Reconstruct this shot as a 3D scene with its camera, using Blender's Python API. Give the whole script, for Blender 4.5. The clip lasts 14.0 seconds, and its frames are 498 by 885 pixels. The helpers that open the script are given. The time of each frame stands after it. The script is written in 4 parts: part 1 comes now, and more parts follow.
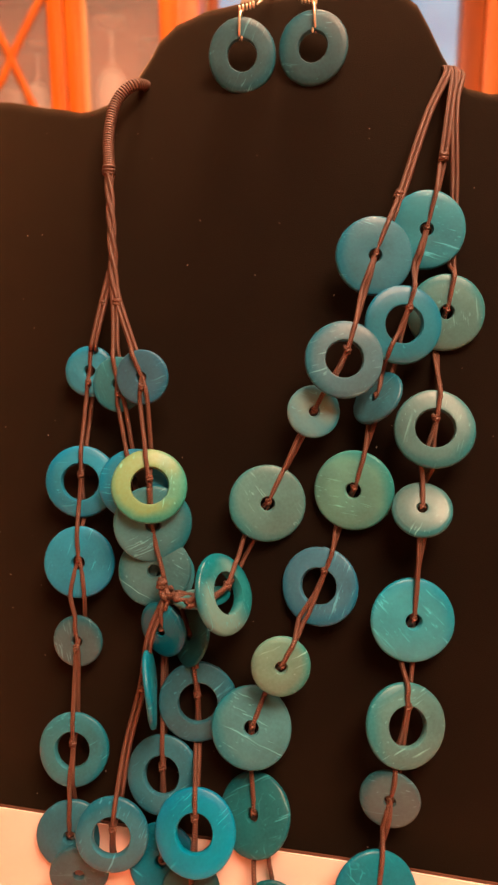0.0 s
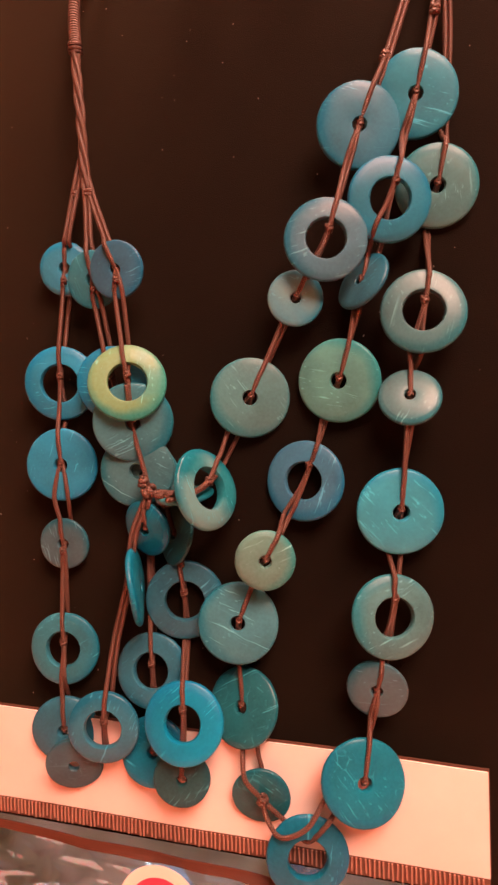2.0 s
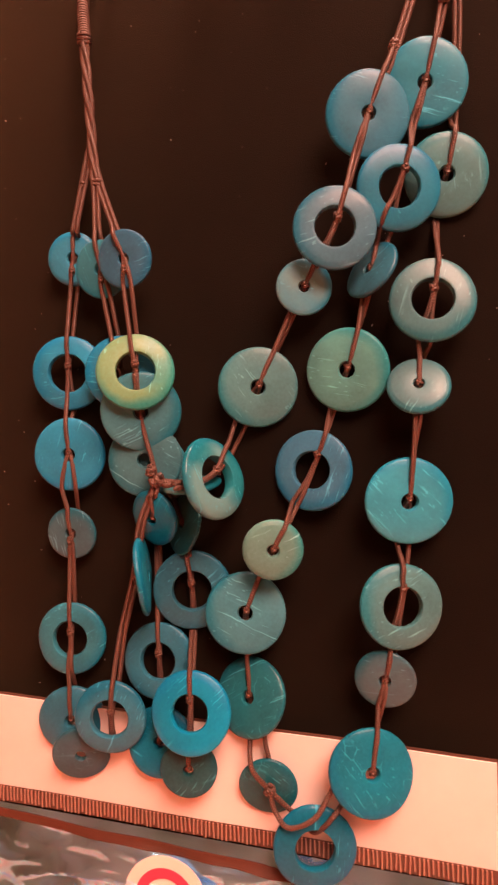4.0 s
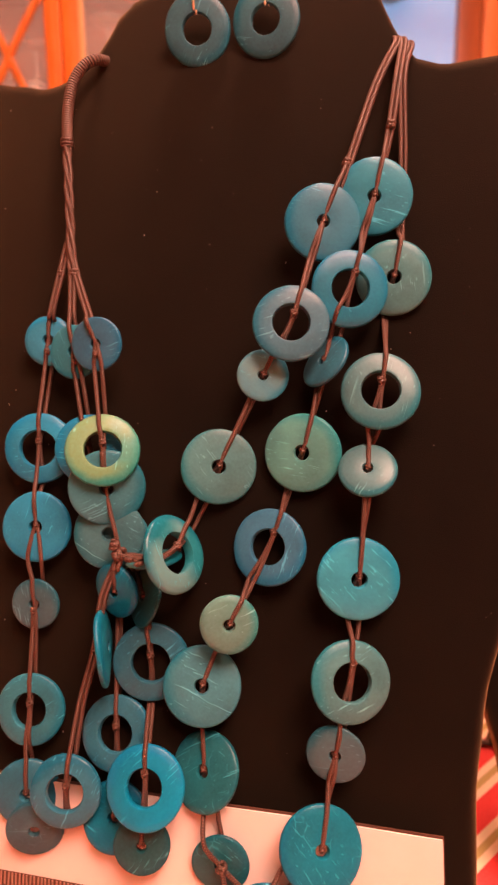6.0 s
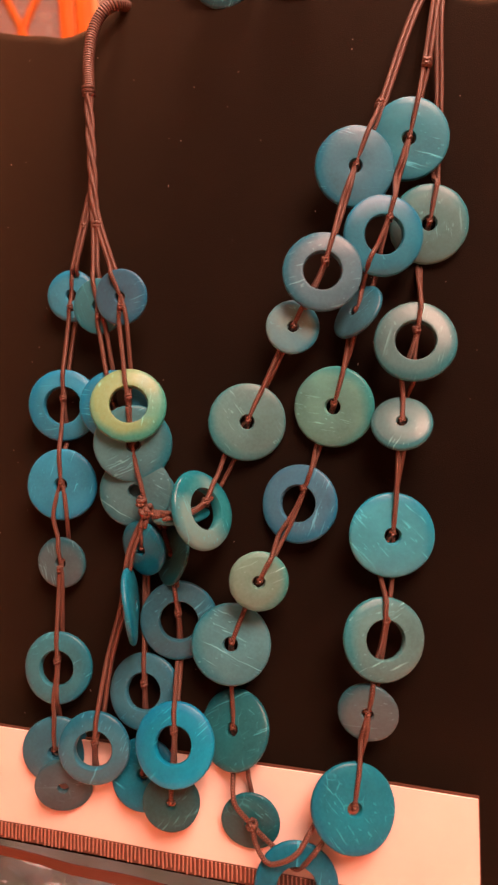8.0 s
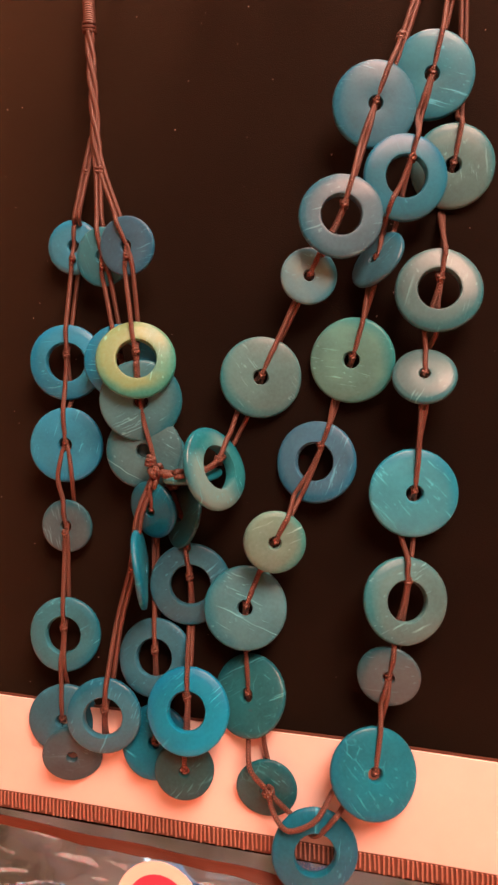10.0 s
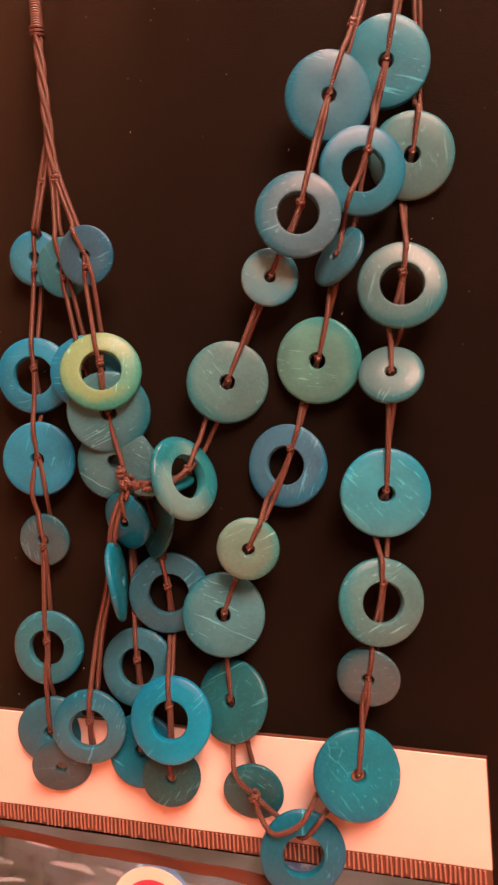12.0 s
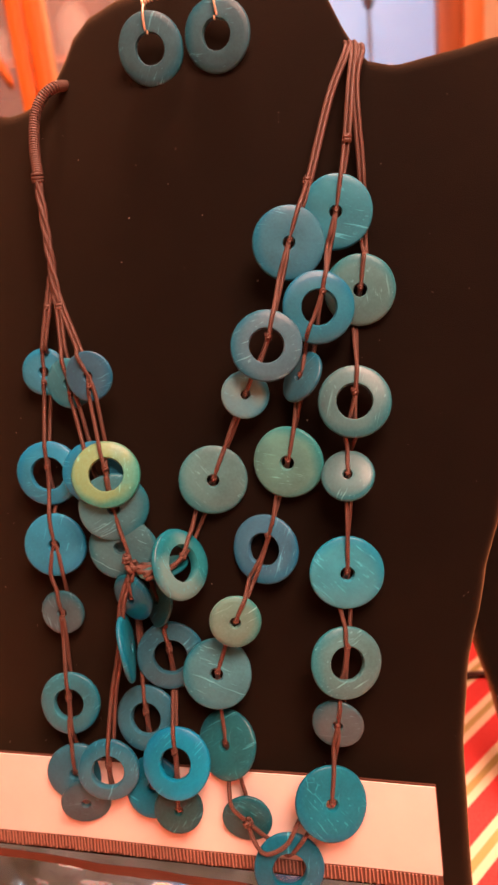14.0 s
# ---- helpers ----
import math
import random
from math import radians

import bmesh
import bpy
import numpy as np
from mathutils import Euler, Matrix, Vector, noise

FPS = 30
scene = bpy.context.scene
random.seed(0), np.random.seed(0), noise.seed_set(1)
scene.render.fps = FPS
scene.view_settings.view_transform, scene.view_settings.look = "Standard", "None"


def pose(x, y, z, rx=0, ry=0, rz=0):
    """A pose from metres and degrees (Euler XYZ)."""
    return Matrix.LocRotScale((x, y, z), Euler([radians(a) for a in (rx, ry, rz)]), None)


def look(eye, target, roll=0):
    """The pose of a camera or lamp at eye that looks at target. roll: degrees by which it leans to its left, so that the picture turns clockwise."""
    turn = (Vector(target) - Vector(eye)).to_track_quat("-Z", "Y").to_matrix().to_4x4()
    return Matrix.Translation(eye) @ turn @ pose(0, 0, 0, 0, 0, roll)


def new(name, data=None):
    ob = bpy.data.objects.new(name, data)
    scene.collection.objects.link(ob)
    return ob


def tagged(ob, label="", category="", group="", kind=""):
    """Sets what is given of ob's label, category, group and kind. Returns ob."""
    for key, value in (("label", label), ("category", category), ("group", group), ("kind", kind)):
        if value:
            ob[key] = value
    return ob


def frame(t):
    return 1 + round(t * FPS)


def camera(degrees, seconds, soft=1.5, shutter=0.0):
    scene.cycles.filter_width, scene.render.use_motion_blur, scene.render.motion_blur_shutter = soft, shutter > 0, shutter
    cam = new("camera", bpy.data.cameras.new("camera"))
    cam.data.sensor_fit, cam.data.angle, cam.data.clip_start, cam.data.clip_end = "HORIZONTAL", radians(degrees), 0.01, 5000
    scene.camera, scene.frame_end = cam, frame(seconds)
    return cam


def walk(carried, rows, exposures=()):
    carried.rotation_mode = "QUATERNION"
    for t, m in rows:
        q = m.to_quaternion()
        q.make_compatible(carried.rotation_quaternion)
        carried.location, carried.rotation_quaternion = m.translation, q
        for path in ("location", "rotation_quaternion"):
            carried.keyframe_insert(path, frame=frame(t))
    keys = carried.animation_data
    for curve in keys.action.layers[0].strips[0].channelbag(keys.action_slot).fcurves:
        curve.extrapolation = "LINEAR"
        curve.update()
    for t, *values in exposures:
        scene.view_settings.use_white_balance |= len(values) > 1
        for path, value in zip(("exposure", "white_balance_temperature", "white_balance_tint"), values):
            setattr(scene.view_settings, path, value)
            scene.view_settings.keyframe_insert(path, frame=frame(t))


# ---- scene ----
cam = camera(42.96, 14.0, soft=2.5)
PATH = [
    (0, (0.00538, -0.00387, 0.30540), (0.00084, 0.97530, 0.10245), -0.21),
    (0.2, (0.00458, -0.00864, 0.30788), (0.02231, 0.97359, 0.12105), 0.37),
    (0.5, (0.02615, -0.00362, 0.30582), (0.03563, 0.97533, 0.10194), -1.10),
    (0.7, (0.02409, 0.00160, 0.29444), (0.03742, 0.97605, 0.07022), -1.74),
    (1, (0.02256, -0.00078, 0.29651), (0.01043, 0.97157, 0.06329), -1.27),
    (1.5, (0.02039, -0.00403, 0.29171), (0.00117, 0.96503, 0.04562), -0.84),
    (2, (0.01965, 0.00051, 0.28459), (-0.02184, 0.95841, 0.00052), -2.11),
    (4.5, (0.01803, -0.00132, 0.28036), (-0.02994, 0.95779, 0.00143), -2.04),
    (5, (0.01826, -0.00340, 0.28197), (-0.01326, 0.96046, 0.01744), -1.82),
    (5.5, (0.02166, -0.00574, 0.28700), (0.00180, 0.96548, 0.04966), -1.01),
    (6, (0.02592, -0.01020, 0.29257), (0.01125, 0.96918, 0.09111), -0.53),
    (6.5, (0.02526, -0.01336, 0.29373), (0.01615, 0.97002, 0.11241), 0.19),
    (7, (0.02495, -0.01229, 0.29138), (0.01907, 0.97065, 0.10760), 0.43),
    (7.5, (0.02219, -0.00879, 0.28489), (-0.00390, 0.96874, 0.07568), -0.16),
    (8, (0.02062, -0.00658, 0.28143), (-0.01793, 0.96632, 0.05342), -0.95),
    (8.5, (0.02000, -0.00525, 0.27777), (-0.00849, 0.96663, 0.04402), -1.20),
    (8.7, (0.01826, -0.00498, 0.27650), (-0.01119, 0.96633, 0.04053), -0.97),
    (10.8, (0.01295, 0.00606, 0.26940), (-0.01677, 0.97057, 0.00702), -1.22),
    (11, (0.01609, 0.00695, 0.27236), (-0.01778, 0.97247, 0.01427), -1.64),
    (11.2, (0.02548, 0.00706, 0.27472), (-0.02044, 0.97566, 0.03037), -2.81),
    (11.5, (0.03284, 0.00233, 0.29243), (-0.02601, 0.96723, 0.03651), -4.76),
    (12, (0.02745, 0.00560, 0.27728), (-0.01964, 0.96361, -0.00558), -4.26),
    (12.5, (0.00840, -0.00255, 0.27005), (-0.04236, 0.95962, 0.00239), -1.30),
    (13, (0.02300, 0.01096, 0.26856), (0.00481, 0.97305, -0.00358), -2.99),
    (13.2, (0.03528, 0.00540, 0.28160), (0.01066, 0.97414, 0.03475), -5.92),
    (13.5, (0.03678, -0.01666, 0.32437), (-0.00624, 0.94344, 0.04803), -7.32),
    (13.8, (0.03440, -0.01825, 0.31976), (-0.00840, 0.93147, 0.00959), -6.54),
    (14, (0.03659, -0.02162, 0.32869), (0.00021, 0.92941, 0.02175), -6.15),
]
TINTS = [(0.0, 0.0, 7100, -12), (0.6, 0.0, 7000, -4), (1.2, 0.0, 6900, 7), (1.8, 0.0, 6500, 10), (14.0, 0.0, 6500, 10)]
cam.data.dof.use_dof = True
cam.data.dof.focus_distance, cam.data.dof.aperture_fstop = 0.232, 17.0
walk(cam, [(t, look(eye, target, roll)) for t, eye, target, roll in PATH], TINTS)

# ---- world, lamps, exposure ----
world = bpy.data.worlds.new("world")
scene.world = world
world.use_nodes = True
wn = world.node_tree
sky = wn.nodes.new("ShaderNodeTexSky")
sky.sky_type, sky.sun_disc = "NISHITA", False
sky.sun_elevation, sky.sun_rotation = radians(25), radians(200)
wn.links.new(sky.outputs[0], wn.nodes["Background"].inputs[0])
wn.nodes["Background"].inputs[1].default_value = 0.10
scene.view_settings.exposure = 0.0


def area_lamp(name, place, target, size, watts, colour):
    data = bpy.data.lights.new(name, "AREA")
    data.shape, data.size, data.energy, data.color = "DISK", size, watts, colour
    lamp = new(name, data)
    lamp.matrix_world = look(place, target)
    return lamp


WARM = (1.0, 0.485, 0.36)
# warm light from above, as the highlights suggest; its pendant is added
area_lamp("pendant_lamp_light", (0.32, -0.34, 1.30), (0.0, 0.20, 0.20), 0.70, 44.0, WARM)
# added fill from above that brightens the tablecloth and the cabinet side
area_lamp("overhead_fill_light", (0.16, 0.52, 1.62), (0.16, 0.52, 0.0), 0.34, 19.0, WARM)
# added fill inside the cabinet, with no lamp there, to brighten its panes
area_lamp("cabinet_fill_light", (-0.40, 1.76, 1.40), (-0.40, 1.76, 0.6), 0.10, 12.0, (1.0, 0.55, 0.28))


# ---- materials ----
def lin(r, g, b):
    return tuple(((c / 255 + 0.055) / 1.055) ** 2.4 if c > 10 else c / 255 / 12.92 for c in (r, g, b)) + (1.0,)


def material(name, base, rough=0.5, metal=0.0, **more):
    m = bpy.data.materials.new(name)
    m.use_nodes = True
    b = m.node_tree.nodes["Principled BSDF"]
    b.inputs["Base Color"].default_value = base
    b.inputs["Roughness"].default_value = rough
    b.inputs["Metallic"].default_value = metal
    for key, value in more.items():
        b.inputs[key.replace("_", " ")].default_value = value
    return m


def node(m, kind, **values):
    n = m.node_tree.nodes.new(kind)
    for key, value in values.items():
        n.inputs[key.replace("_", " ")].default_value = value
    return n


def wire(m, a, b):
    m.node_tree.links.new(a, b)


def bsdf(m):
    return m.node_tree.nodes["Principled BSDF"]


def coords(m, scale, turn=(0, 0, 0), kind="Object"):
    c, p = node(m, "ShaderNodeTexCoord"), node(m, "ShaderNodeMapping")
    p.inputs["Scale"].default_value = scale
    p.inputs["Rotation"].default_value = [radians(a) for a in turn]
    wire(m, c.outputs[kind], p.inputs["Vector"])
    return p.outputs[0]


def noise_of(m, vec, scale, detail=4.0, rough=0.55):
    n = node(m, "ShaderNodeTexNoise", Scale=scale, Detail=detail, Roughness=rough)
    wire(m, vec, n.inputs["Vector"])
    return n.outputs[0]


def ramp(m, fac, a, b, low=0.0, high=1.0):
    r = node(m, "ShaderNodeMapRange")
    r.inputs["From Min"].default_value, r.inputs["From Max"].default_value = a, b
    r.inputs["To Min"].default_value, r.inputs["To Max"].default_value = low, high
    wire(m, fac, r.inputs["Value"])
    return r.outputs[0]


def blend(m, fac, a, b, mode="MIX"):
    x = node(m, "ShaderNodeMix")
    x.data_type, x.blend_type = "RGBA", mode
    for socket, value in ((x.inputs[0], fac), (x.inputs[6], a), (x.inputs[7], b)):
        if isinstance(value, (tuple, float)):
            socket.default_value = value
        else:
            wire(m, value, socket)
    return x.outputs[2]


def bump(m, height, strength, distance):
    b = node(m, "ShaderNodeBump", Strength=strength, Distance=distance)
    wire(m, height, b.inputs["Height"])
    wire(m, b.outputs[0], bsdf(m).inputs["Normal"])


def maths(m, kind, a, b):
    n = node(m, "ShaderNodeMath")
    n.operation = kind
    for socket, value in zip(n.inputs, (a, b)):
        if isinstance(value, float):
            socket.default_value = value
        else:
            wire(m, value, socket)
    return n.outputs[0]


def stretched(m, vec, scale, turn):
    p = node(m, "ShaderNodeMapping")
    p.inputs["Scale"].default_value = scale
    p.inputs["Rotation"].default_value = (0, 0, turn)
    wire(m, vec, p.inputs["Vector"])
    return p.outputs[0]


def shell(name, colour, light, rough=0.37, tint=None, veins=0.0):
    """Dyed and polished coconut shell: cloudy dye, long pale fibres in patches, a deeper dyed rim with one side painted
    as unlit.
    """
    m = material(name, colour, rough, Specular_IOR_Level=0.27, Coat_Weight=0.05, Coat_Roughness=0.30)
    c = node(m, "ShaderNodeTexCoord")
    info = node(m, "ShaderNodeObjectInfo")
    angle = maths(m, "MULTIPLY", info.outputs["Random"], 6.28)
    spin = node(m, "ShaderNodeVectorRotate")
    spin.rotation_type = "Z_AXIS"
    wire(m, c.outputs["Object"], spin.inputs["Vector"])
    wire(m, angle, spin.inputs["Angle"])
    shift = node(m, "ShaderNodeVectorMath")
    shift.operation = "ADD"
    wire(m, spin.outputs[0], shift.inputs[0])
    wire(m, angle, shift.inputs[1])
    v = shift.outputs[0]
    # the fibres waver a little
    wob = node(m, "ShaderNodeTexNoise", Scale=110.0, Detail=3.0)
    wire(m, v, wob.inputs["Vector"])
    push = node(m, "ShaderNodeVectorMath")
    push.operation = "MULTIPLY_ADD"
    push.inputs[1].default_value = (0.0020, 0.0020, 0.0020)
    wire(m, wob.outputs[1], push.inputs[0])
    wire(m, v, push.inputs[2])
    v2 = push.outputs[0]
    cloud = ramp(m, noise_of(m, v, 42.0, 4.0), 0.34, 0.64)
    patchy = ramp(m, noise_of(m, v, 75.0, 2.0), 0.46, 0.58)
    sparse = ramp(m, noise_of(m, v, 55.0, 1.0), 0.50, 0.60)
    fibre = maths(m, "MULTIPLY", ramp(m, noise_of(m, stretched(m, v2, (20, 620, 20), 0.0), 1.0, 2.0, 0.5), 0.655, 0.70), sparse)
    hair = maths(m, "MULTIPLY", ramp(m, noise_of(m, stretched(m, v2, (85, 1300, 85), 0.30), 1.0, 2.0, 0.5), 0.655, 0.70), patchy)
    speck = maths(m, "MULTIPLY", ramp(m, noise_of(m, stretched(m, v2, (420, 900, 420), -0.5), 1.0, 1.0, 0.4), 0.69, 0.73), patchy)
    dark = tuple(x * 0.62 for x in colour[:3]) + (1.0,)
    base = blend(m, cloud, dark, colour)
    if tint:
        base = blend(m, ramp(m, noise_of(m, v, 44.0, 2.0), 0.44, 0.60), base, tint)
    # the dye sits deeper at the rim; one side is painted darker as unlit
    side = node(m, "ShaderNodeCombineXYZ")
    wire(m, maths(m, "MULTIPLY", maths(m, "COSINE", angle, 0.0), 0.075), side.inputs[0])
    wire(m, maths(m, "MULTIPLY", maths(m, "SINE", angle, 0.0), 0.075), side.inputs[1])
    middle = node(m, "ShaderNodeVectorMath")
    middle.operation = "ADD"
    middle.inputs[1].default_value = (0.5, 0.5, 0.5)
    wire(m, side.outputs[0], middle.inputs[0])
    away = node(m, "ShaderNodeVectorMath")
    away.operation = "DISTANCE"
    squash = node(m, "ShaderNodeMapping")
    squash.inputs["Scale"].default_value = (1, 1, 0)
    squash.inputs["Location"].default_value = (0, 0, 0.5)
    wire(m, c.outputs["Generated"], squash.inputs["Vector"])
    wire(m, squash.outputs[0], away.inputs[0])
    wire(m, middle.outputs[0], away.inputs[1])
    uneven = maths(m, "ADD", maths(m, "MULTIPLY", noise_of(m, v, 90.0, 2.0), 0.14), away.outputs["Value"])
    deep = (colour[0] * 0.12, colour[1] * 0.70, colour[2] * 0.82, 1.0)
    base = blend(m, ramp(m, uneven, 0.475, 0.59, 0.0, 0.9), base, deep)
    base = blend(m, ramp(m, noise_of(m, v, 900.0, 3.0), 0.3, 0.7, 0.0, 0.08), base, light)
    base = blend(m, ramp(m, fibre, 0, 1, 0, 0.75), base, light)
    base = blend(m, ramp(m, hair, 0, 1, 0, 0.60), base, light)
    base = blend(m, ramp(m, speck, 0, 1, 0, 0.42), base, light)
    if veins:
        crack = node(m, "ShaderNodeTexVoronoi", Scale=150.0)
        crack.feature = "DISTANCE_TO_EDGE"
        wire(m, v2, crack.inputs["Vector"])
        line = maths(m, "MULTIPLY", ramp(m, crack.outputs["Distance"], 0.045, 0.0), maths(m, "MULTIPLY", patchy, ramp(m, noise_of(m, v, 210.0, 2.0), 0.47, 0.56)))
        base = blend(m, ramp(m, line, 0, 1, 0, veins), base, light)
    wire(m, base, bsdf(m).inputs["Base Color"])
    wire(m, ramp(m, cloud, 0, 1, rough + 0.07, rough - 0.05), bsdf(m).inputs["Roughness"])
    bump(m, blend(m, 0.35, noise_of(m, v, 160.0, 3.0), fibre), 0.12, 0.0004)
    return m


SHELL = {
    "slate": shell("shell_slate", lin(52, 118, 144), lin(93, 193, 226)),
    "teal": shell("shell_teal", lin(48, 131, 155), lin(89, 205, 236)),
    "sage": shell("shell_sage", lin(74, 128, 134), lin(122, 205, 215)),
    "azure": shell("shell_azure", lin(38, 121, 151), lin(81, 196, 232)),
    "greyblue": shell("shell_greyblue", lin(64, 110, 130), lin(113, 186, 204)),
    "skyteal": shell("shell_skyteal", lin(75, 142, 164), lin(115, 215, 243), tint=lin(104, 150, 156)),
    "slateteal": shell("shell_slateteal", lin(45, 103, 124), lin(87, 178, 206)),
    "grey_sage": shell("shell_grey_sage", lin(70, 118, 126), lin(118, 194, 201)),
    "green": shell("shell_green", lin(79, 144, 142), lin(118, 217, 223), tint=lin(80, 146, 142)),
    "blue": shell("shell_blue", lin(58, 116, 148), lin(91, 190, 226)),
    "pale": shell("shell_pale", lin(92, 142, 134), lin(152, 219, 221)),
    "tealgrey": shell("shell_tealgrey", lin(62, 124, 138), lin(109, 200, 219)),
    "turq": shell("shell_turq", lin(52, 148, 174), lin(87, 217, 243)),
    "grey": shell("shell_grey", lin(64, 98, 108), lin(103, 168, 188)),
    "deep": shell("shell_deep", lin(16, 118, 144), lin(61, 192, 215), veins=0.45),
    "darkteal": shell("shell_darkteal", lin(28, 98, 108), lin(71, 168, 184), veins=0.45),
    "deepblue": shell("shell_deepblue", lin(4, 105, 135), lin(57, 180, 217)),
    "cyan": shell("shell_cyan", lin(54, 140, 176), lin(89, 212, 243)),
    "slateblue": shell("shell_slateblue", lin(52, 102, 132), lin(95, 180, 210)),
    "brightblue": shell("shell_brightblue", lin(42, 140, 182), lin(81, 209, 243)),
    "lime": shell("shell_lime", lin(76, 146, 130), lin(130, 235, 228), tint=lin(102, 142, 98)),
    "greyteal": shell("shell_greyteal", lin(62, 112, 122), lin(115, 190, 204)),
    # the tint paints a pale highlight into the colour
    "sheen": shell("shell_painted_sheen", lin(30, 115, 126), lin(75, 190, 208), 0.22, tint=lin(88, 134, 136)),
    "teal2": shell("shell_teal_two", lin(48, 119, 137), lin(89, 194, 219)),
    "darkgreen": shell("shell_darkgreen", lin(30, 82, 87), lin(75, 158, 171), veins=0.45),
    "slate2": shell("shell_slate_two", lin(46, 108, 130), lin(79, 176, 212)),
    "vivid": shell("shell_vivid", lin(8, 136, 178), lin(57, 209, 243)),
    "greyslate": shell("shell_greyslate", lin(54, 92, 104), lin(95, 162, 186), veins=0.45),
    "earring": shell("shell_earring", lin(57, 101, 115), lin(97, 176, 197)),
}

VELVET = material("black_velvet", lin(20, 13, 11), 0.95, Sheen_Weight=0.50, Sheen_Roughness=0.42)
bsdf(VELVET).inputs["Sheen Tint"].default_value = (0.9, 0.58, 0.30, 1)
bsdf(VELVET).inputs["Specular IOR Level"].default_value = 0.1
vv = coords(VELVET, (1, 1, 1))
wire(VELVET, blend(VELVET, ramp(VELVET, noise_of(VELVET, vv, 25.0), 0.35, 0.7), lin(5, 4, 3), lin(11, 8, 5)), bsdf(VELVET).inputs["Base Color"])
bump(VELVET, noise_of(VELVET, vv, 2600.0, 2.0), 0.35, 0.0004)

CORD = material("brown_waxed_cord", lin(104, 58, 48), 0.42)
cv = coords(CORD, (1, 1, 1), kind="UV")
strands = []
for turn in (0.62, -0.62):
    w = node(CORD, "ShaderNodeTexWave", Scale=1.0, Distortion=0.0)
    w.wave_type, w.bands_direction = "BANDS", "X"
    p = node(CORD, "ShaderNodeMapping")
    p.inputs["Rotation"].default_value = (0, 0, turn)
    p.inputs["Scale"].default_value = (420, 420, 420)
    wire(CORD, cv, p.inputs["Vector"])
    wire(CORD, p.outputs[0], w.inputs["Vector"])
    strands.append(w.outputs[1])
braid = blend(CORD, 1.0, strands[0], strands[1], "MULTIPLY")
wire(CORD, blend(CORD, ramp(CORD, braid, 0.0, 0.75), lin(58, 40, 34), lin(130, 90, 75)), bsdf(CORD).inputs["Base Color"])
bump(CORD, braid, 0.7, 0.0004)

WRAP = material("brown_wrapped_thread", lin(112, 64, 54), 0.55)
rv = coords(WRAP, (1, 1, 1), kind="UV")
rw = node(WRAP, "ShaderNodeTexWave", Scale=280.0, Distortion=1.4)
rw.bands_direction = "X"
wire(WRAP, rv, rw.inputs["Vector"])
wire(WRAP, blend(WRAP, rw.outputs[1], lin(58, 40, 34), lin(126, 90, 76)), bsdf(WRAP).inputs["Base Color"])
bump(WRAP, rw.outputs[1], 1.0, 0.0009)

WIRE = material("gold_wire", lin(250, 238, 214), 0.28, 0.55)
CARD = material("peach_card", lin(236, 188, 172), 0.5, Coat_Weight=0.35, Coat_Roughness=0.12)
kv = coords(CARD, (1, 1, 1))
wire(CARD, blend(CARD, ramp(CARD, noise_of(CARD, kv, 18.0), 0.35, 0.7), lin(222, 206, 198), lin(232, 220, 214)), bsdf(CARD).inputs["Base Color"])
bump(CARD, noise_of(CARD, kv, 60.0, 2.0), 0.1, 0.001)
SEAL = material("crimped_plastic", lin(154, 116, 100), 0.35)
FILM = material("seal_film", lin(92, 62, 51), 0.3)
BAND = material("rust_brown_strip", lin(84, 46, 34), 0.35)
PLASTIC = material("clear_plastic", lin(196, 198, 206), 0.10, Specular_IOR_Level=1.0)
pv = coords(PLASTIC, (1, 1, 1))
bump(PLASTIC, noise_of(PLASTIC, pv, 75.0, 2.0), 0.4, 0.005)
clear = node(PLASTIC, "ShaderNodeBsdfTransparent")
clear.inputs["Color"].default_value = (0.52, 0.50, 0.49, 1)
# cool glare painted in: a blue gloss colour and pale haze patches
shine = node(PLASTIC, "ShaderNodeBsdfGlossy", Roughness=0.20)
shine.inputs["Color"].default_value = (0.22, 0.62, 1.0, 1)
haze = node(PLASTIC, "ShaderNodeBsdfDiffuse")
wire(PLASTIC, blend(PLASTIC, ramp(PLASTIC, noise_of(PLASTIC, pv, 22.0, 3.0), 0.36, 0.66), lin(14, 14, 15), lin(92, 100, 112)), haze.inputs["Color"])
for a in PLASTIC.node_tree.nodes:
    if a.type == "BUMP":
        wire(PLASTIC, a.outputs[0], shine.inputs["Normal"])
both_ways, film = node(PLASTIC, "ShaderNodeAddShader"), node(PLASTIC, "ShaderNodeAddShader")
wire(PLASTIC, clear.outputs[0], both_ways.inputs[0])
wire(PLASTIC, shine.outputs[0], both_ways.inputs[1])
wire(PLASTIC, both_ways.outputs[0], film.inputs[0])
wire(PLASTIC, haze.outputs[0], film.inputs[1])
wire(PLASTIC, film.outputs[0], PLASTIC.node_tree.nodes["Material Output"].inputs["Surface"])
LABEL = material("white_paper_label", lin(244, 226, 214), 0.5)
PINK = material("pink_print", lin(226, 60, 92), 0.5)

CLOTH = material("striped_cotton", lin(226, 56, 56), 0.85)
sv = coords(CLOTH, (1, 1, 1))
dot = node(CLOTH, "ShaderNodeVectorMath")
dot.operation = "DOT_PRODUCT"
dot.inputs[1].default_value = (-0.653 / 0.0277, 0.757 / 0.0277, 0)
wire(CLOTH, sv, dot.inputs[0])
sa = node(CLOTH, "ShaderNodeMath")
sa.operation = "ADD"
sa.inputs[1].default_value = 20.0 - 0.1505 / 0.0277 + 0.5
wire(CLOTH, dot.outputs["Value"], sa.inputs[0])
fr = node(CLOTH, "ShaderNodeMath")
fr.operation = "FRACT"
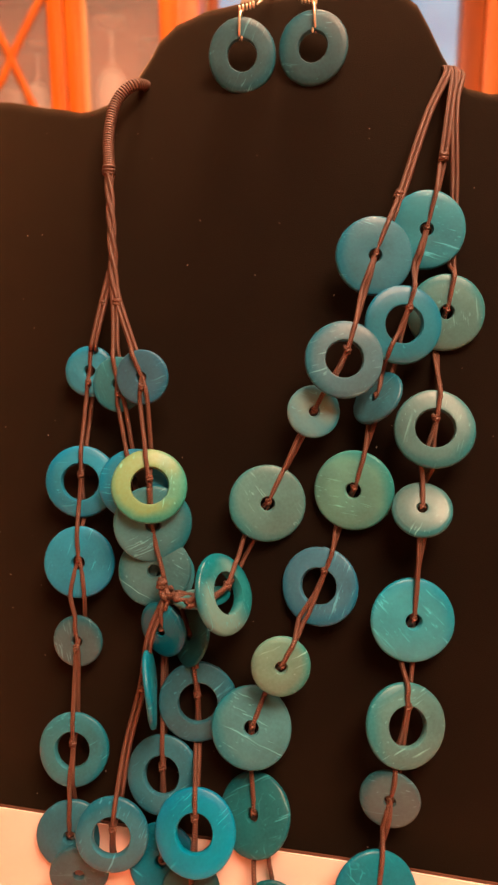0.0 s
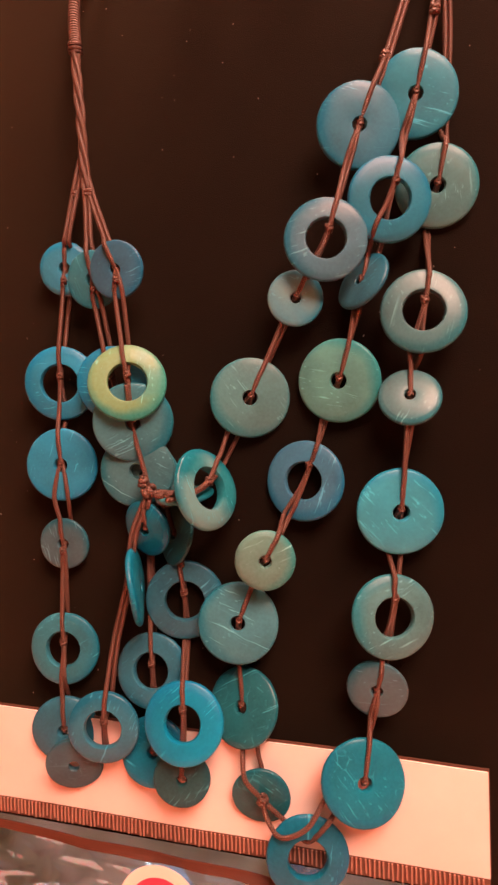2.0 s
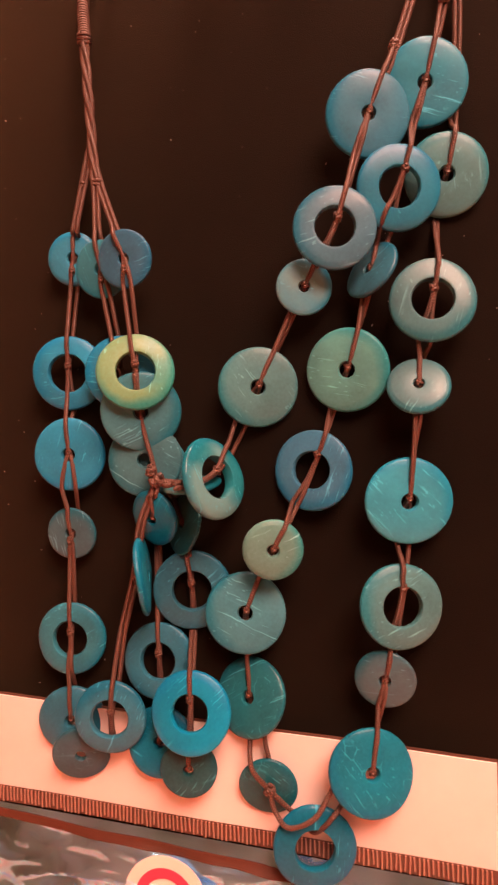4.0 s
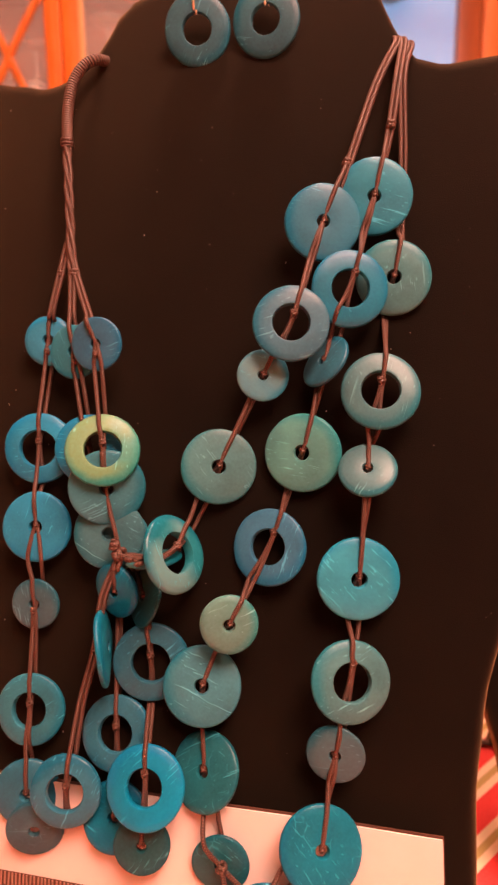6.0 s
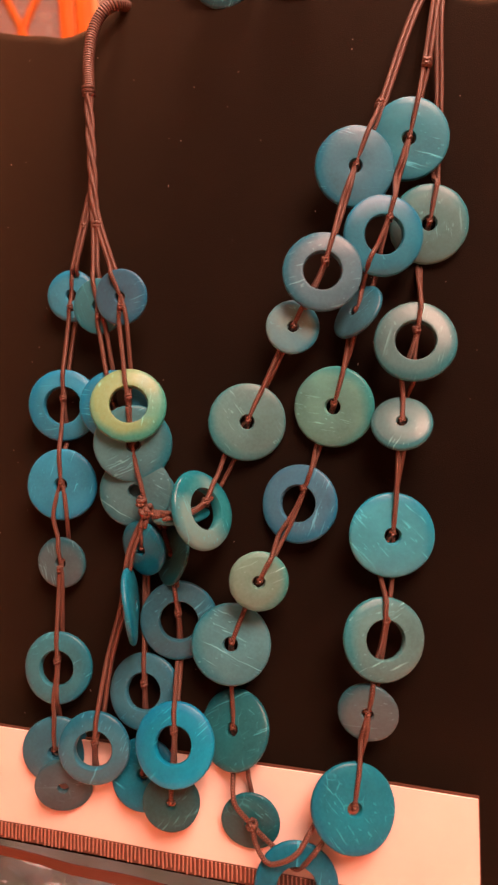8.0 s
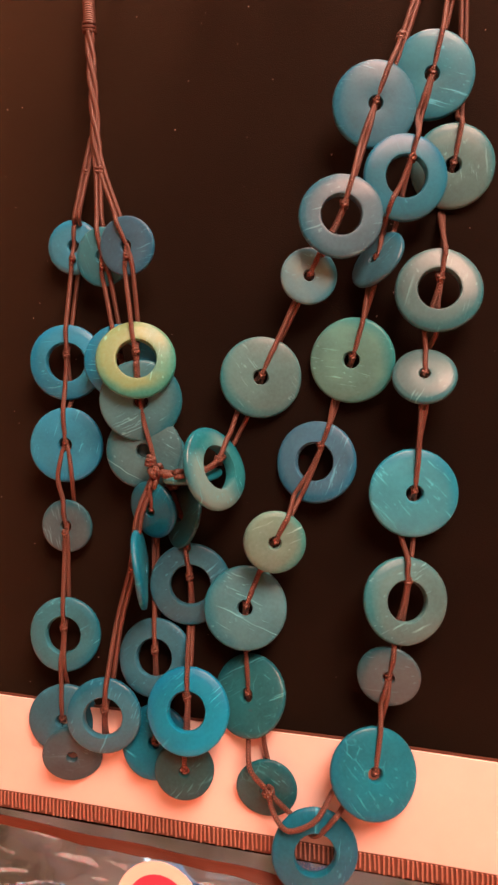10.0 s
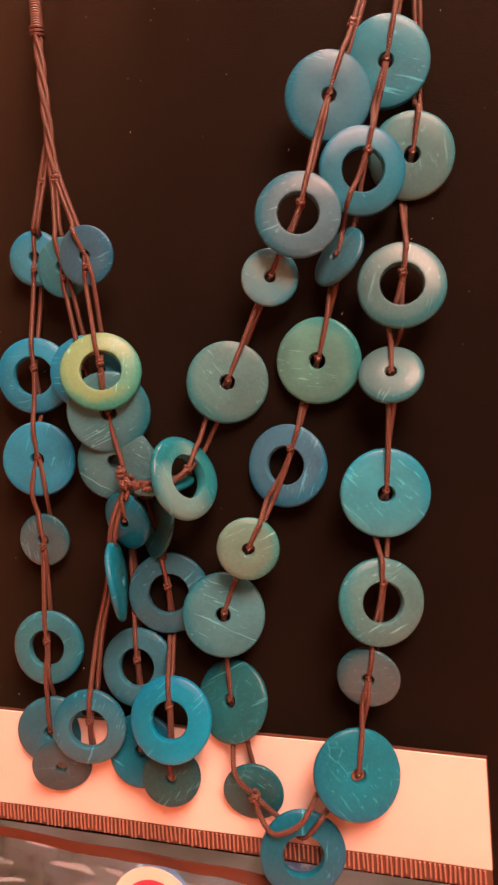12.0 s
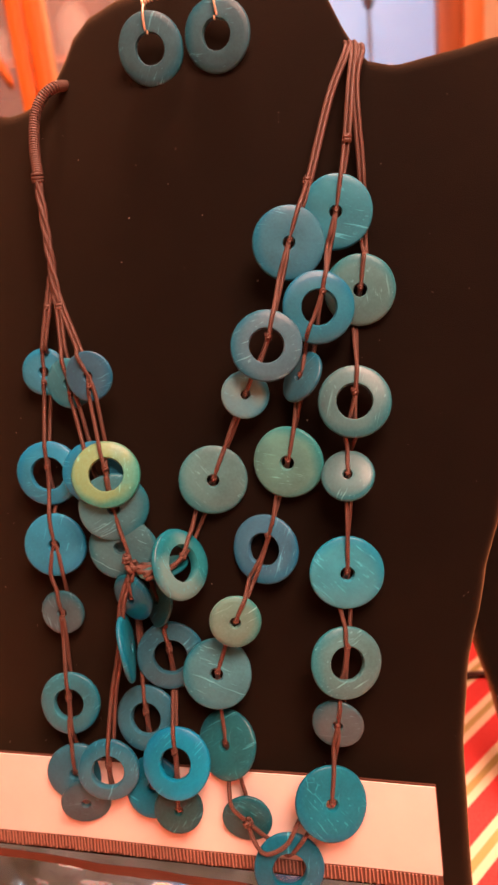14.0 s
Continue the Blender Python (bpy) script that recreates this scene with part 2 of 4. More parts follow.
wire(CLOTH, sa.outputs[0], fr.inputs[0])
mid = node(CLOTH, "ShaderNodeMath")
mid.operation = "SUBTRACT"
mid.inputs[1].default_value = 0.5
wire(CLOTH, fr.outputs[0], mid.inputs[0])
ab = node(CLOTH, "ShaderNodeMath")
ab.operation = "ABSOLUTE"
wire(CLOTH, mid.outputs[0], ab.inputs[0])
weave = noise_of(CLOTH, sv, 900.0, 2.0)
red = blend(CLOTH, ramp(CLOTH, weave, 0.3, 0.7), lin(228, 52, 52), lin(246, 76, 72))
cream = blend(CLOTH, ramp(CLOTH, ab.outputs[0], 0.235, 0.25), lin(250, 226, 190), red)
olive = blend(CLOTH, ramp(CLOTH, ab.outputs[0], 0.07, 0.085), lin(196, 170, 104), cream)
wire(CLOTH, olive, bsdf(CLOTH).inputs["Base Color"])
bump(CLOTH, weave, 0.4, 0.0006)


def wood(name, a, b, rough=0.4):
    m = material(name, a, rough)
    v = coords(m, (14, 14, 1.4))
    wire(m, blend(m, ramp(m, noise_of(m, v, 3.0, 6.0), 0.35, 0.68), a, b), bsdf(m).inputs["Base Color"])
    bump(m, noise_of(m, v, 12.0, 5.0), 0.15, 0.002)
    return m


OAK = wood("orange_oak", lin(240, 118, 40), lin(250, 146, 60))
BROWN = wood("brown_oak", lin(176, 98, 58), lin(202, 118, 70))
# the orange oak again, lightened to paint in the light on the casing
LIT_OAK = wood("lit_orange_oak", lin(250, 146, 74), lin(252, 172, 104))
PALE_OAK = wood("pale_oak", lin(250, 186, 120), lin(252, 204, 146))
PLASTER = material("cream_plaster", lin(232, 200, 170), 0.9)
plv = coords(PLASTER, (1, 1, 1))
bump(PLASTER, noise_of(PLASTER, plv, 90.0, 4.0), 0.15, 0.002)
wire(PLASTER, blend(PLASTER, noise_of(PLASTER, plv, 2.0), lin(240, 206, 164), lin(248, 222, 184)), bsdf(PLASTER).inputs["Base Color"])
FLOORING = wood("floor_boards", lin(120, 78, 50), lin(150, 100, 66), 0.45)
GLASS = material("clear_glass", (1, 1, 1, 1), 0.04, Alpha=0.16)
STEMWARE = material("stemware_glass", lin(255, 244, 232), 0.08, Alpha=0.30, Specular_IOR_Level=1.0)
BACKING = wood("pale_cabinet_back", lin(164, 108, 80), lin(186, 126, 96))
CHINA = material("white_china", lin(235, 228, 216), 0.25)
PEWTER = material("grey_pewter", lin(140, 146, 160), 0.35, 0.8)
SMOKED = material("smoked_glass", lin(112, 116, 124), 0.25)
WHITE_PAINT = material("white_painted_wood", lin(226, 222, 214), 0.45)
TAG = material("beige_card_stock", lin(148, 126, 106), 0.7)
tgv = coords(TAG, (1, 1, 1))
wire(TAG, blend(TAG, ramp(TAG, noise_of(TAG, tgv, 140.0), 0.35, 0.65), lin(138, 118, 98), lin(156, 136, 114)), bsdf(TAG).inputs["Base Color"])
TAG_INK = material("pink_ink", lin(226, 72, 78), 0.6)
LINT = material("pale_lint", lin(190, 186, 180), 0.9)
DIFFUSER = material("lit_glass_diffuser", lin(255, 240, 220), 0.4)
bsdf(DIFFUSER).inputs["Emission Color"].default_value = (1.0, 0.76, 0.52, 1)
bsdf(DIFFUSER).inputs["Emission Strength"].default_value = 3.0
DAYLIGHT = material("pale_evening_sky", (0, 0, 0, 1), 1.0)
bsdf(DAYLIGHT).inputs["Emission Color"].default_value = lin(186, 200, 238)
bsdf(DAYLIGHT).inputs["Emission Strength"].default_value = 1.2
dv = coords(DAYLIGHT, (1, 1, 1.6))
wire(DAYLIGHT, blend(DAYLIGHT, ramp(DAYLIGHT, noise_of(DAYLIGHT, dv, 1.1, 3.0), 0.40, 0.62), lin(128, 166, 214), lin(176, 206, 246)), bsdf(DAYLIGHT).inputs["Emission Color"])


# ---- mesh helpers ----
def smooth(me, angle=40):
    for p in me.polygons:
        p.use_smooth = True
    me.set_sharp_from_angle(angle=radians(angle))


def mesh_ob(name, bm, mat, parent=None, label="", soft=True):
    me = bpy.data.meshes.new(name)
    bmesh.ops.recalc_face_normals(bm, faces=bm.faces)
    bm.to_mesh(me)
    bm.free()
    if soft:
        smooth(me)
    me.materials.append(mat)
    ob = new(name, me)
    if parent:
        ob.parent = parent
    return tagged(ob, label)


def part(name, bm, mat, parent, label="", soft=True):
    return mesh_ob(name, bm, mat, parent, label, soft)


def box(bm, lo, hi, bevel=0.0):
    got = bmesh.ops.create_cube(bm, size=1.0)
    vs = got["verts"]
    for v in vs:
        v.co = [lo[i] + (v.co[i] + 0.5) * (hi[i] - lo[i]) for i in range(3)]
    if bevel:
        es = list({e for v in vs for e in v.link_edges})
        bmesh.ops.bevel(bm, geom=es, offset=bevel, segments=2, affect="EDGES", profile=0.6)


def boxed(lo, hi, bevel=0.0):
    bm = bmesh.new()
    box(bm, lo, hi, bevel)
    return bm


def lathe(profile, steps=40, closed=False):
    """Turns (radius, height) pairs round the z axis."""
    bm = bmesh.new()
    rings = []
    for k in range(steps):
        a = 2 * math.pi * k / steps
        rings.append([bm.verts.new((r * math.cos(a), r * math.sin(a), h)) for r, h in profile])
    n = len(profile)
    for k in range(steps):
        a, b = rings[k], rings[(k + 1) % steps]
        for i in range(n if closed else n - 1):
            j = (i + 1) % n
            bm.faces.new((a[i], b[i], b[j], a[j]))
    bmesh.ops.remove_doubles(bm, verts=bm.verts, dist=1e-6)
    return bm


def curve_points(points, step):
    """Catmull-Rom through the points, about one step apart."""
    p = [Vector(q) for q in points]
    p = [p[0] * 2 - p[1]] + p + [p[-1] * 2 - p[-2]]
    out = []
    for i in range(1, len(p) - 2):
        a, b, c, d = p[i - 1:i + 3]
        n = max(2, int((c - b).length / step))
        for k in range(n):
            t = k / n
            out.append(0.5 * (2 * b + (c - a) * t + (2 * a - 5 * b + 4 * c - d) * t * t + (3 * b - a - 3 * c + d) * t ** 3))
    out.append(p[-2])
    return out


def tube(name, points, radius, mat, parent=None, step=0.0012, sides=8, label="", ends=True):
    pts = curve_points(points, step)
    verts, faces, uvs = [], [], []
    up, run, lengths = Vector((0.3, 0.2, 0.9)), 0.0, []
    for i, p in enumerate(pts):
        d = (pts[min(i + 1, len(pts) - 1)] - pts[max(i - 1, 0)])
        d = d.normalized() if d.length > 1e-9 else Vector((0, 0, 1))
        side = d.cross(up)
        if side.length < 1e-4:
            side = d.cross(Vector((1, 0, 0)))
        side.normalize()
        up = side.cross(d)
        if i:
            run += (p - pts[i - 1]).length
        lengths.append(run)
        r = radius * (0.6 if ends and i in (0, len(pts) - 1) else 1.0)
        for k in range(sides):
            a = 2 * math.pi * k / sides
            verts.append(p + (side * math.cos(a) + up * math.sin(a)) * r)
    for i in range(len(pts) - 1):
        for k in range(sides):
            q = (k + 1) % sides
            faces.append((i * sides + k, i * sides + q, (i + 1) * sides + q, (i + 1) * sides + k))
            w = 2 * math.pi * radius / sides
            uvs += [(lengths[i], k * w), (lengths[i], (k + 1) * w), (lengths[i + 1], (k + 1) * w), (lengths[i + 1], k * w)]
    if ends:
        for base in (0, (len(pts) - 1) * sides):
            faces.append(tuple(range(base, base + sides)))
            uvs += [(0, 0)] * sides
    me = bpy.data.meshes.new(name)
    me.from_pydata(verts, [], faces)
    layer = me.uv_layers.new(name="UVMap")
    for i, uv in enumerate(uvs):
        layer.data[i].uv = uv
    for f in me.polygons:
        f.use_smooth = True
    me.materials.append(mat)
    ob = new(name, me)
    if parent:
        ob.parent = parent
    return tagged(ob, label)


def thing(name, label, category, place=(0, 0, 0), group=""):
    return_ob = new(name)
    return_ob.location = place
    return tagged(return_ob, label, category, group)


# ---- the room ----
TABLE_Z = 0.0
FLOOR_Z = -0.75
TOP_Z = 1.72
tagged(mesh_ob("floor", boxed((-2.6, -2.2, FLOOR_Z - 0.05), (2.6, 2.4, FLOOR_Z)), FLOORING, soft=False), "brown wooden floor boards under the table", "floor", kind="structure")
tagged(mesh_ob("ceiling", boxed((-2.6, -2.2, TOP_Z), (2.6, 2.4, TOP_Z + 0.05)), PLASTER, soft=False), "plain cream plaster ceiling of the room", "ceiling", kind="structure")
tagged(mesh_ob("wall_south", boxed((-2.6, -2.3, FLOOR_Z), (2.6, -2.2, TOP_Z)), PLASTER, soft=False), "plain cream plastered wall", "wall", kind="structure")
tagged(mesh_ob("wall_west", boxed((-2.7, -2.2, FLOOR_Z), (-2.6, 2.4, TOP_Z)), PLASTER, soft=False), "plain cream plastered wall", "wall", kind="structure")
tagged(mesh_ob("wall_east", boxed((2.6, -2.2, FLOOR_Z), (2.7, 2.4, TOP_Z)), PLASTER, soft=False), "plain cream plastered wall", "wall", kind="structure")
WIN_L, WIN_R, WIN_B, WIN_T, WALL_Y = -0.112, 0.647, 0.700, 1.55, 1.95
bm = bmesh.new()
box(bm, (-2.6, WALL_Y, FLOOR_Z), (WIN_L, WALL_Y + 0.04, TOP_Z))
box(bm, (WIN_R, WALL_Y, FLOOR_Z), (2.6, WALL_Y + 0.04, TOP_Z))
box(bm, (WIN_L, WALL_Y, FLOOR_Z), (WIN_R, WALL_Y + 0.04, WIN_B))
box(bm, (WIN_L, WALL_Y, WIN_T), (WIN_R, WALL_Y + 0.04, TOP_Z))
tagged(mesh_ob("wall_north", bm, PLASTER, soft=False), "cream plastered wall with one window opening", "wall", kind="structure")
win = tagged(new("window_1"), "window with orange oak casing and pale daylight", "window", kind="structure")
part("jamb", boxed((WIN_R - 0.061, WALL_Y - 0.015, WIN_B), (WIN_R, WALL_Y + 0.03, WIN_T), 0.004), BROWN, win, "brown wooden jamb")
part("jamb", boxed((WIN_L, WALL_Y - 0.002, WIN_B), (WIN_L + 0.03, WALL_Y + 0.03, WIN_T), 0.004), BROWN, win, "brown wooden jamb")
part("casing", boxed((WIN_R + 0.002, WALL_Y - 0.03, WIN_B - 0.06), (WIN_R + 0.056, WALL_Y - 0.002, WIN_T + 0.06), 0.006), LIT_OAK, win, "orange oak casing")
part("sill", boxed((WIN_L - 0.02, WALL_Y - 0.085, WIN_B - 0.028), (WIN_R - 0.002, WALL_Y + 0.10, WIN_B - 0.002), 0.005), WHITE_PAINT, win, "pale painted sill")
part("head", boxed((WIN_L + 0.03, WALL_Y - 0.002, WIN_T - 0.05), (WIN_R - 0.061, WALL_Y + 0.03, WIN_T), 0.004), BROWN, win)
pane = part("pane", boxed((WIN_L + 0.03, WALL_Y + 0.022, WIN_B), (WIN_R - 0.061, WALL_Y + 0.027, WIN_T - 0.05)), GLASS, win, "clear glass pane", soft=False)
pane.visible_shadow = False
tagged(mesh_ob("backdrop", boxed((-1.2, 2.30, 0.0), (1.6, 2.31, 1.71)), DAYLIGHT, soft=False), "pale blue evening daylight outside the window", "sky", kind="structure")
tagged(mesh_ob("wall_north_outer", boxed((-2.6, 2.36, FLOOR_Z), (2.6, 2.42, TOP_Z)), PLASTER, soft=False), "plain outer wall closing the view", "wall", kind="structure")

# pendant light over the table, an unseen fixture added for the warm light
lamp = thing("pendant_light", "lit pendant light with a frosted glass shade, added out of view", "pendant light", (0.32, -0.34, TOP_Z + 0.06))
part("canopy", lathe([(0.0, -0.061), (0.05, -0.061), (0.055, -0.072), (0.04, -0.09), (0.0, -0.09)]), WHITE_PAINT, lamp)
part("rod", lathe([(0.0, -0.091), (0.006, -0.091), (0.006, -0.37), (0.0, -0.37)], 16), PEWTER, lamp)
part("shade", lathe([(0.0, -0.371), (0.06, -0.371), (0.16, -0.40), (0.205, -0.45), (0.20, -0.452), (0.155, -0.406), (0.058, -0.377), (0.0, -0.377)]), DIFFUSER, lamp, "glowing frosted glass")

# unseen fixture added to go with the overhead fill
fill_dome = thing("ceiling_fill_fixture", "unseen round ceiling light added to brighten the cloth and background", "ceiling light", (0.16, 0.52, TOP_Z))
part("rim", lathe([(0.0, -0.001), (0.19, -0.001), (0.19, -0.022), (0.178, -0.022), (0.178, -0.006), (0.0, -0.006)]), PEWTER, fill_dome, "grey metal rim")
part("dish", lathe([(0.0, -0.075), (0.09, -0.066), (0.15, -0.042), (0.177, -0.010), (0.172, -0.010), (0.145, -0.038), (0.088, -0.061), (0.0, -0.070)]), DIFFUSER, fill_dome, "glowing frosted glass")

# china cabinet with glazed doors
CAB_Y = 1.60
cab = thing("china_cabinet", "orange oak china cabinet with glazed lattice doors", "cabinet", (0, 0, FLOOR_Z))
CL, CR, CT = -1.02, -0.115, 2.20
part("side_panel", boxed((CL, CAB_Y + 0.022, 0), (CL + 0.03, CAB_Y + 0.315, CT), 0.003), OAK, cab)
part("side_panel", boxed((CR - 0.03, CAB_Y + 0.022, 0), (CR, CAB_Y + 0.315, CT), 0.003), OAK, cab)
part("back_panel", boxed((CL + 0.03, CAB_Y + 0.301, 0), (CR - 0.03, CAB_Y + 0.315, CT)), BACKING, cab, soft=False)
part("top_panel", boxed((CL + 0.03, CAB_Y + 0.022, CT - 0.03), (CR - 0.03, CAB_Y + 0.300, CT), 0.003), OAK, cab)
part("base_panel", boxed((CL + 0.03, CAB_Y + 0.022, 0), (CR - 0.03, CAB_Y + 0.300, 0.9), 0.003), OAK, cab)
for z in (1.50, 1.86):
    part("shelf", boxed((CL + 0.03, CAB_Y + 0.022, z), (CR - 0.03, CAB_Y + 0.300, z + 0.016), 0.002), BROWN, cab)


def door(x0, x1, s0, s1, lattice):
    d = new("door")
    d.parent = cab
    part("stile", boxed((x0, CAB_Y, 0.92), (x0 + s0, CAB_Y + 0.02, CT - 0.03), 0.004), OAK, d)
    part("stile", boxed((x1 - s1, CAB_Y, 0.92), (x1, CAB_Y + 0.02, CT - 0.03), 0.004), OAK, d)
    part("rail", boxed((x0 + s0, CAB_Y, 0.92), (x1 - s1, CAB_Y + 0.02, 1.0), 0.004), OAK, d)
    part("rail", boxed((x0 + s0, CAB_Y, CT - 0.11), (x1 - s1, CAB_Y + 0.02, CT - 0.03), 0.004), OAK, d)
    g = part("pane", boxed((x0 + s0, CAB_Y + 0.009, 1.0), (x1 - s1, CAB_Y + 0.013, CT - 0.11)), GLASS, d, "clear glass pane", soft=False)
    g.visible_shadow = False
    for x in ((x0 + s0 * 0.45, x0 + s0 * 0.60), (x1 - s1 * 0.60, x1 - s1 * 0.42)):
        part("bead", boxed((x[0], CAB_Y - 0.004, 0.94), (x[1], CAB_Y - 0.0005, CT - 0.05), 0.0015), OAK, d)
    part("glazing_bead", boxed((x0 + s0 + 0.0005, CAB_Y - 0.003, 1.0), (x0 + s0 + 0.011, CAB_Y + 0.008, CT - 0.11), 0.002), PALE_OAK, d, "pale oak bead")
    if lattice:
        for a, b in (((-0.44, 1.80), (-0.585, 1.565)), ((-0.60, 1.74), (-0.475, 1.46))):
            tube("lattice_bar", [(a[0], CAB_Y + 0.004, a[1]), ((a[0] + b[0]) / 2, CAB_Y + 0.004, (a[1] + b[1]) / 2 + 0.006), (b[0], CAB_Y + 0.004, b[1])], 0.009, OAK, d, 0.02)


door(-1.0, -0.424, 0.06, 0.036, True)
door(-0.420, -0.118, 0.040, 0.085, False)


def goblet(place, size, bowl):
    """A stemmed glass stored upside down: its mouth on the shelf, its foot up."""
    g = thing("wine_glass", "clear stemmed glass stored upside down in the cabinet", "glass", place, "glasses in the cabinet")
    part("bowl", lathe([(bowl * 0.86, 0), (bowl, 0.05 * size), (bowl * 0.93, 0.085 * size), (bowl * 0.55, 0.112 * size), (0.005, 0.125 * size), (0, 0.125 * size), (0, 0.121 * size), (bowl * 0.50, 0.108 * size), (bowl * 0.88, 0.082 * size), (bowl * 0.95, 0.05 * size), (bowl * 0.82, 0)], 36), STEMWARE, g)
    part("stem", lathe([(0, 0.1255 * size), (0.006, 0.1255 * size), (0.0038, 0.145 * size), (0.0038, 0.190 * size), (0.007, 0.2 * size), (0, 0.2 * size)], 16), STEMWARE, g)
    part("foot", lathe([(0, 0.2005 * size), (0.010, 0.2005 * size), (bowl * 0.7, 0.207 * size), (bowl * 0.98, 0.215 * size), (bowl * 0.98, 0.218 * size), (0, 0.2125 * size)], 36), STEMWARE, g)


for gx, gy, gs, gb in ((-0.331, 0.085, 1.0, 0.046), (-0.235, 0.13, 0.86, 0.048), (-0.52, 0.11, 0.80, 0.044), (-0.60, 0.15, 0.90, 0.046)):
    goblet((gx, CAB_Y + gy, FLOOR_Z + 1.517), gs, gb)
bowl_ob = thing("china_bowl", "small white china bowl on the cabinet shelf", "bowl", (-0.445, CAB_Y + 0.060, FLOOR_Z + 1.517))
part("body", lathe([(0, 0), (0.012, 0), (0.014, 0.004), (0.024, 0.03), (0.0225, 0.03), (0.012, 0.006), (0, 0.005)], 28), CHINA, bowl_ob)

# things on the window sill
stick = thing("candlestick", "grey pewter candlestick on the window sill", "candlestick", (0.395, WALL_Y - 0.05, WIN_B - 0.002))
part("base", lathe([(0, 0), (0.03, 0), (0.03, 0.004), (0.008, 0.012), (0, 0.012)], 24), PEWTER, stick)
part("stem", lathe([(0, 0.012), (0.006, 0.012), (0.0045, 0.06), (0.006, 0.09), (0.0045, 0.12), (0.0045, 0.16), (0, 0.16)], 20), PEWTER, stick)
part("cup", lathe([(0, 0.16), (0.006, 0.16), (0.014, 0.172), (0.016, 0.192), (0.013, 0.192), (0.009, 0.175), (0, 0.172)], 24), PEWTER, stick)
dish = thing("china_cup", "small white china cup on the window sill", "cup", (0.442, WALL_Y - 0.05, WIN_B - 0.002))
part("body", lathe([(0, 0), (0.010, 0), (0.012, 0.003), (0.016, 0.026), (0.0145, 0.026), (0.010, 0.005), (0, 0.004)], 24), CHINA, dish)

hanging = thing("hanging_lamp", "unlit grey glass hanging lamp in front of the window", "lamp", (0.385, WALL_Y - 0.07, 1.10))
part("shade", lathe([(0.0, 0.0), (0.030, 0.004), (0.055, 0.018), (0.072, 0.045), (0.076, 0.075), (0.072, 0.105), (0.045, 0.135), (0.012, 0.150), (0.0, 0.150)]), SMOKED, hanging, "smoky grey glass")
part("collar", lathe([(0.0745, 0.078), (0.079, 0.080), (0.079, 0.104), (0.0725, 0.106)]), BROWN, hanging, "brown band")
part("cap", lathe([(0.0, 0.1505), (0.016, 0.1505), (0.014, 0.172), (0.004, 0.180), (0.0, 0.180)], 24), PEWTER, hanging)
part("flex", lathe([(0.0, 0.1805), (0.003, 0.1805), (0.003, TOP_Z - 1.10), (0.0, TOP_Z - 1.10)], 12), PEWTER, hanging)

# ---- table and cloth ----
table = thing("dining_table", "brown wooden table under a striped cloth", "table", (0, 0, FLOOR_Z))
part("tabletop", boxed((-0.7, -0.35, 0.715), (0.7, 0.75, 0.746), 0.006), BROWN, table)
for x in (-0.62, 0.62):
    for y in (-0.27, 0.67):
        part("leg", boxed((x - 0.03, y - 0.03, 0), (x + 0.03, y + 0.03, 0.714), 0.006), BROWN, table)
bm = bmesh.new()
bmesh.ops.create_grid(bm, x_segments=70, y_segments=60, size=0.5)
for v in bm.verts:
    v.co.x, v.co.y = v.co.x * 1.44, 0.2 + v.co.y * 1.14
    v.co.z = -0.0012 + 0.0007 * noise.noise((v.co.x * 9, v.co.y * 9, 0.3))
got = bmesh.ops.extrude_face_region(bm, geom=list(bm.faces))
for v in got["geom"]:
    if isinstance(v, bmesh.types.BMVert):
        v.co.z -= 0.0016
tagged(mesh_ob("tablecloth", bm, CLOTH), "red cotton tablecloth with cream and olive stripes", "tablecloth")
tube("brown_cord", [(0.150, 0.374, 0.0015), (0.170, 0.377, 0.0015), (0.186, 0.376, 0.0015), (0.215, 0.380, 0.0015)], 0.0022, CORD, label="loose brown cord lying on the striped cloth")
tagged(bpy.data.objects["brown_cord"], category="cord")


# ---- the velvet bust ----
def chest(x, z):
    """How far off the front of the necklace lies, over the bust's width and height."""
    d = z - 0.2
    return 0.2086 - 0.1986 * x + 0.3088 * d + 0.4958 * x * x - 0.1117 * x * d + 0.1139 * d * d


def along(table_, v):
    for (a, b), (c, d) in zip(table_, table_[1:]):
        if v <= c:
            t = max(0.0, (v - a) / (c - a))
            return b + (d - b) * (t * t * (3 - 2 * t) * 0.5 + t * 0.5)
    return table_[-1][1]


RIGHT_SIDE = [(0, 0.109), (0.07, 0.1010), (0.125, 0.1020), (0.154, 0.1058), (0.19, 0.1153), (0.22, 0.1248), (0.28, 0.150), (0.33, 0.165), (0.37, 0.168)]
LEFT_SIDE = [(0, -0.135), (0.07, -0.128), (0.125, -0.128), (0.19, -0.138), (0.22, -0.146), (0.28, -0.168), (0.33, -0.182), (0.37, -0.184)]
CROWN = [(-0.19, 0.399), (-0.150, 0.407), (-0.111, 0.4022), (-0.082, 0.3957), (-0.069, 0.3925), (-0.060, 0.394), (-0.0525, 0.398), (-0.0450, 0.4035), (-0.039, 0.413),
         (-0.034, 0.4220), (-0.026, 0.4290), (-0.012, 0.4335), (0.010, 0.4360), (0.045, 0.4375), (0.0625, 0.4358), (0.0715, 0.4280), (0.0775, 0.4155), (0.0825, 0.401),
         (0.088, 0.3915), (0.100, 0.3880), (0.121, 0.3905), (0.140, 0.3935), (0.158, 0.390), (0.170, 0.378)]


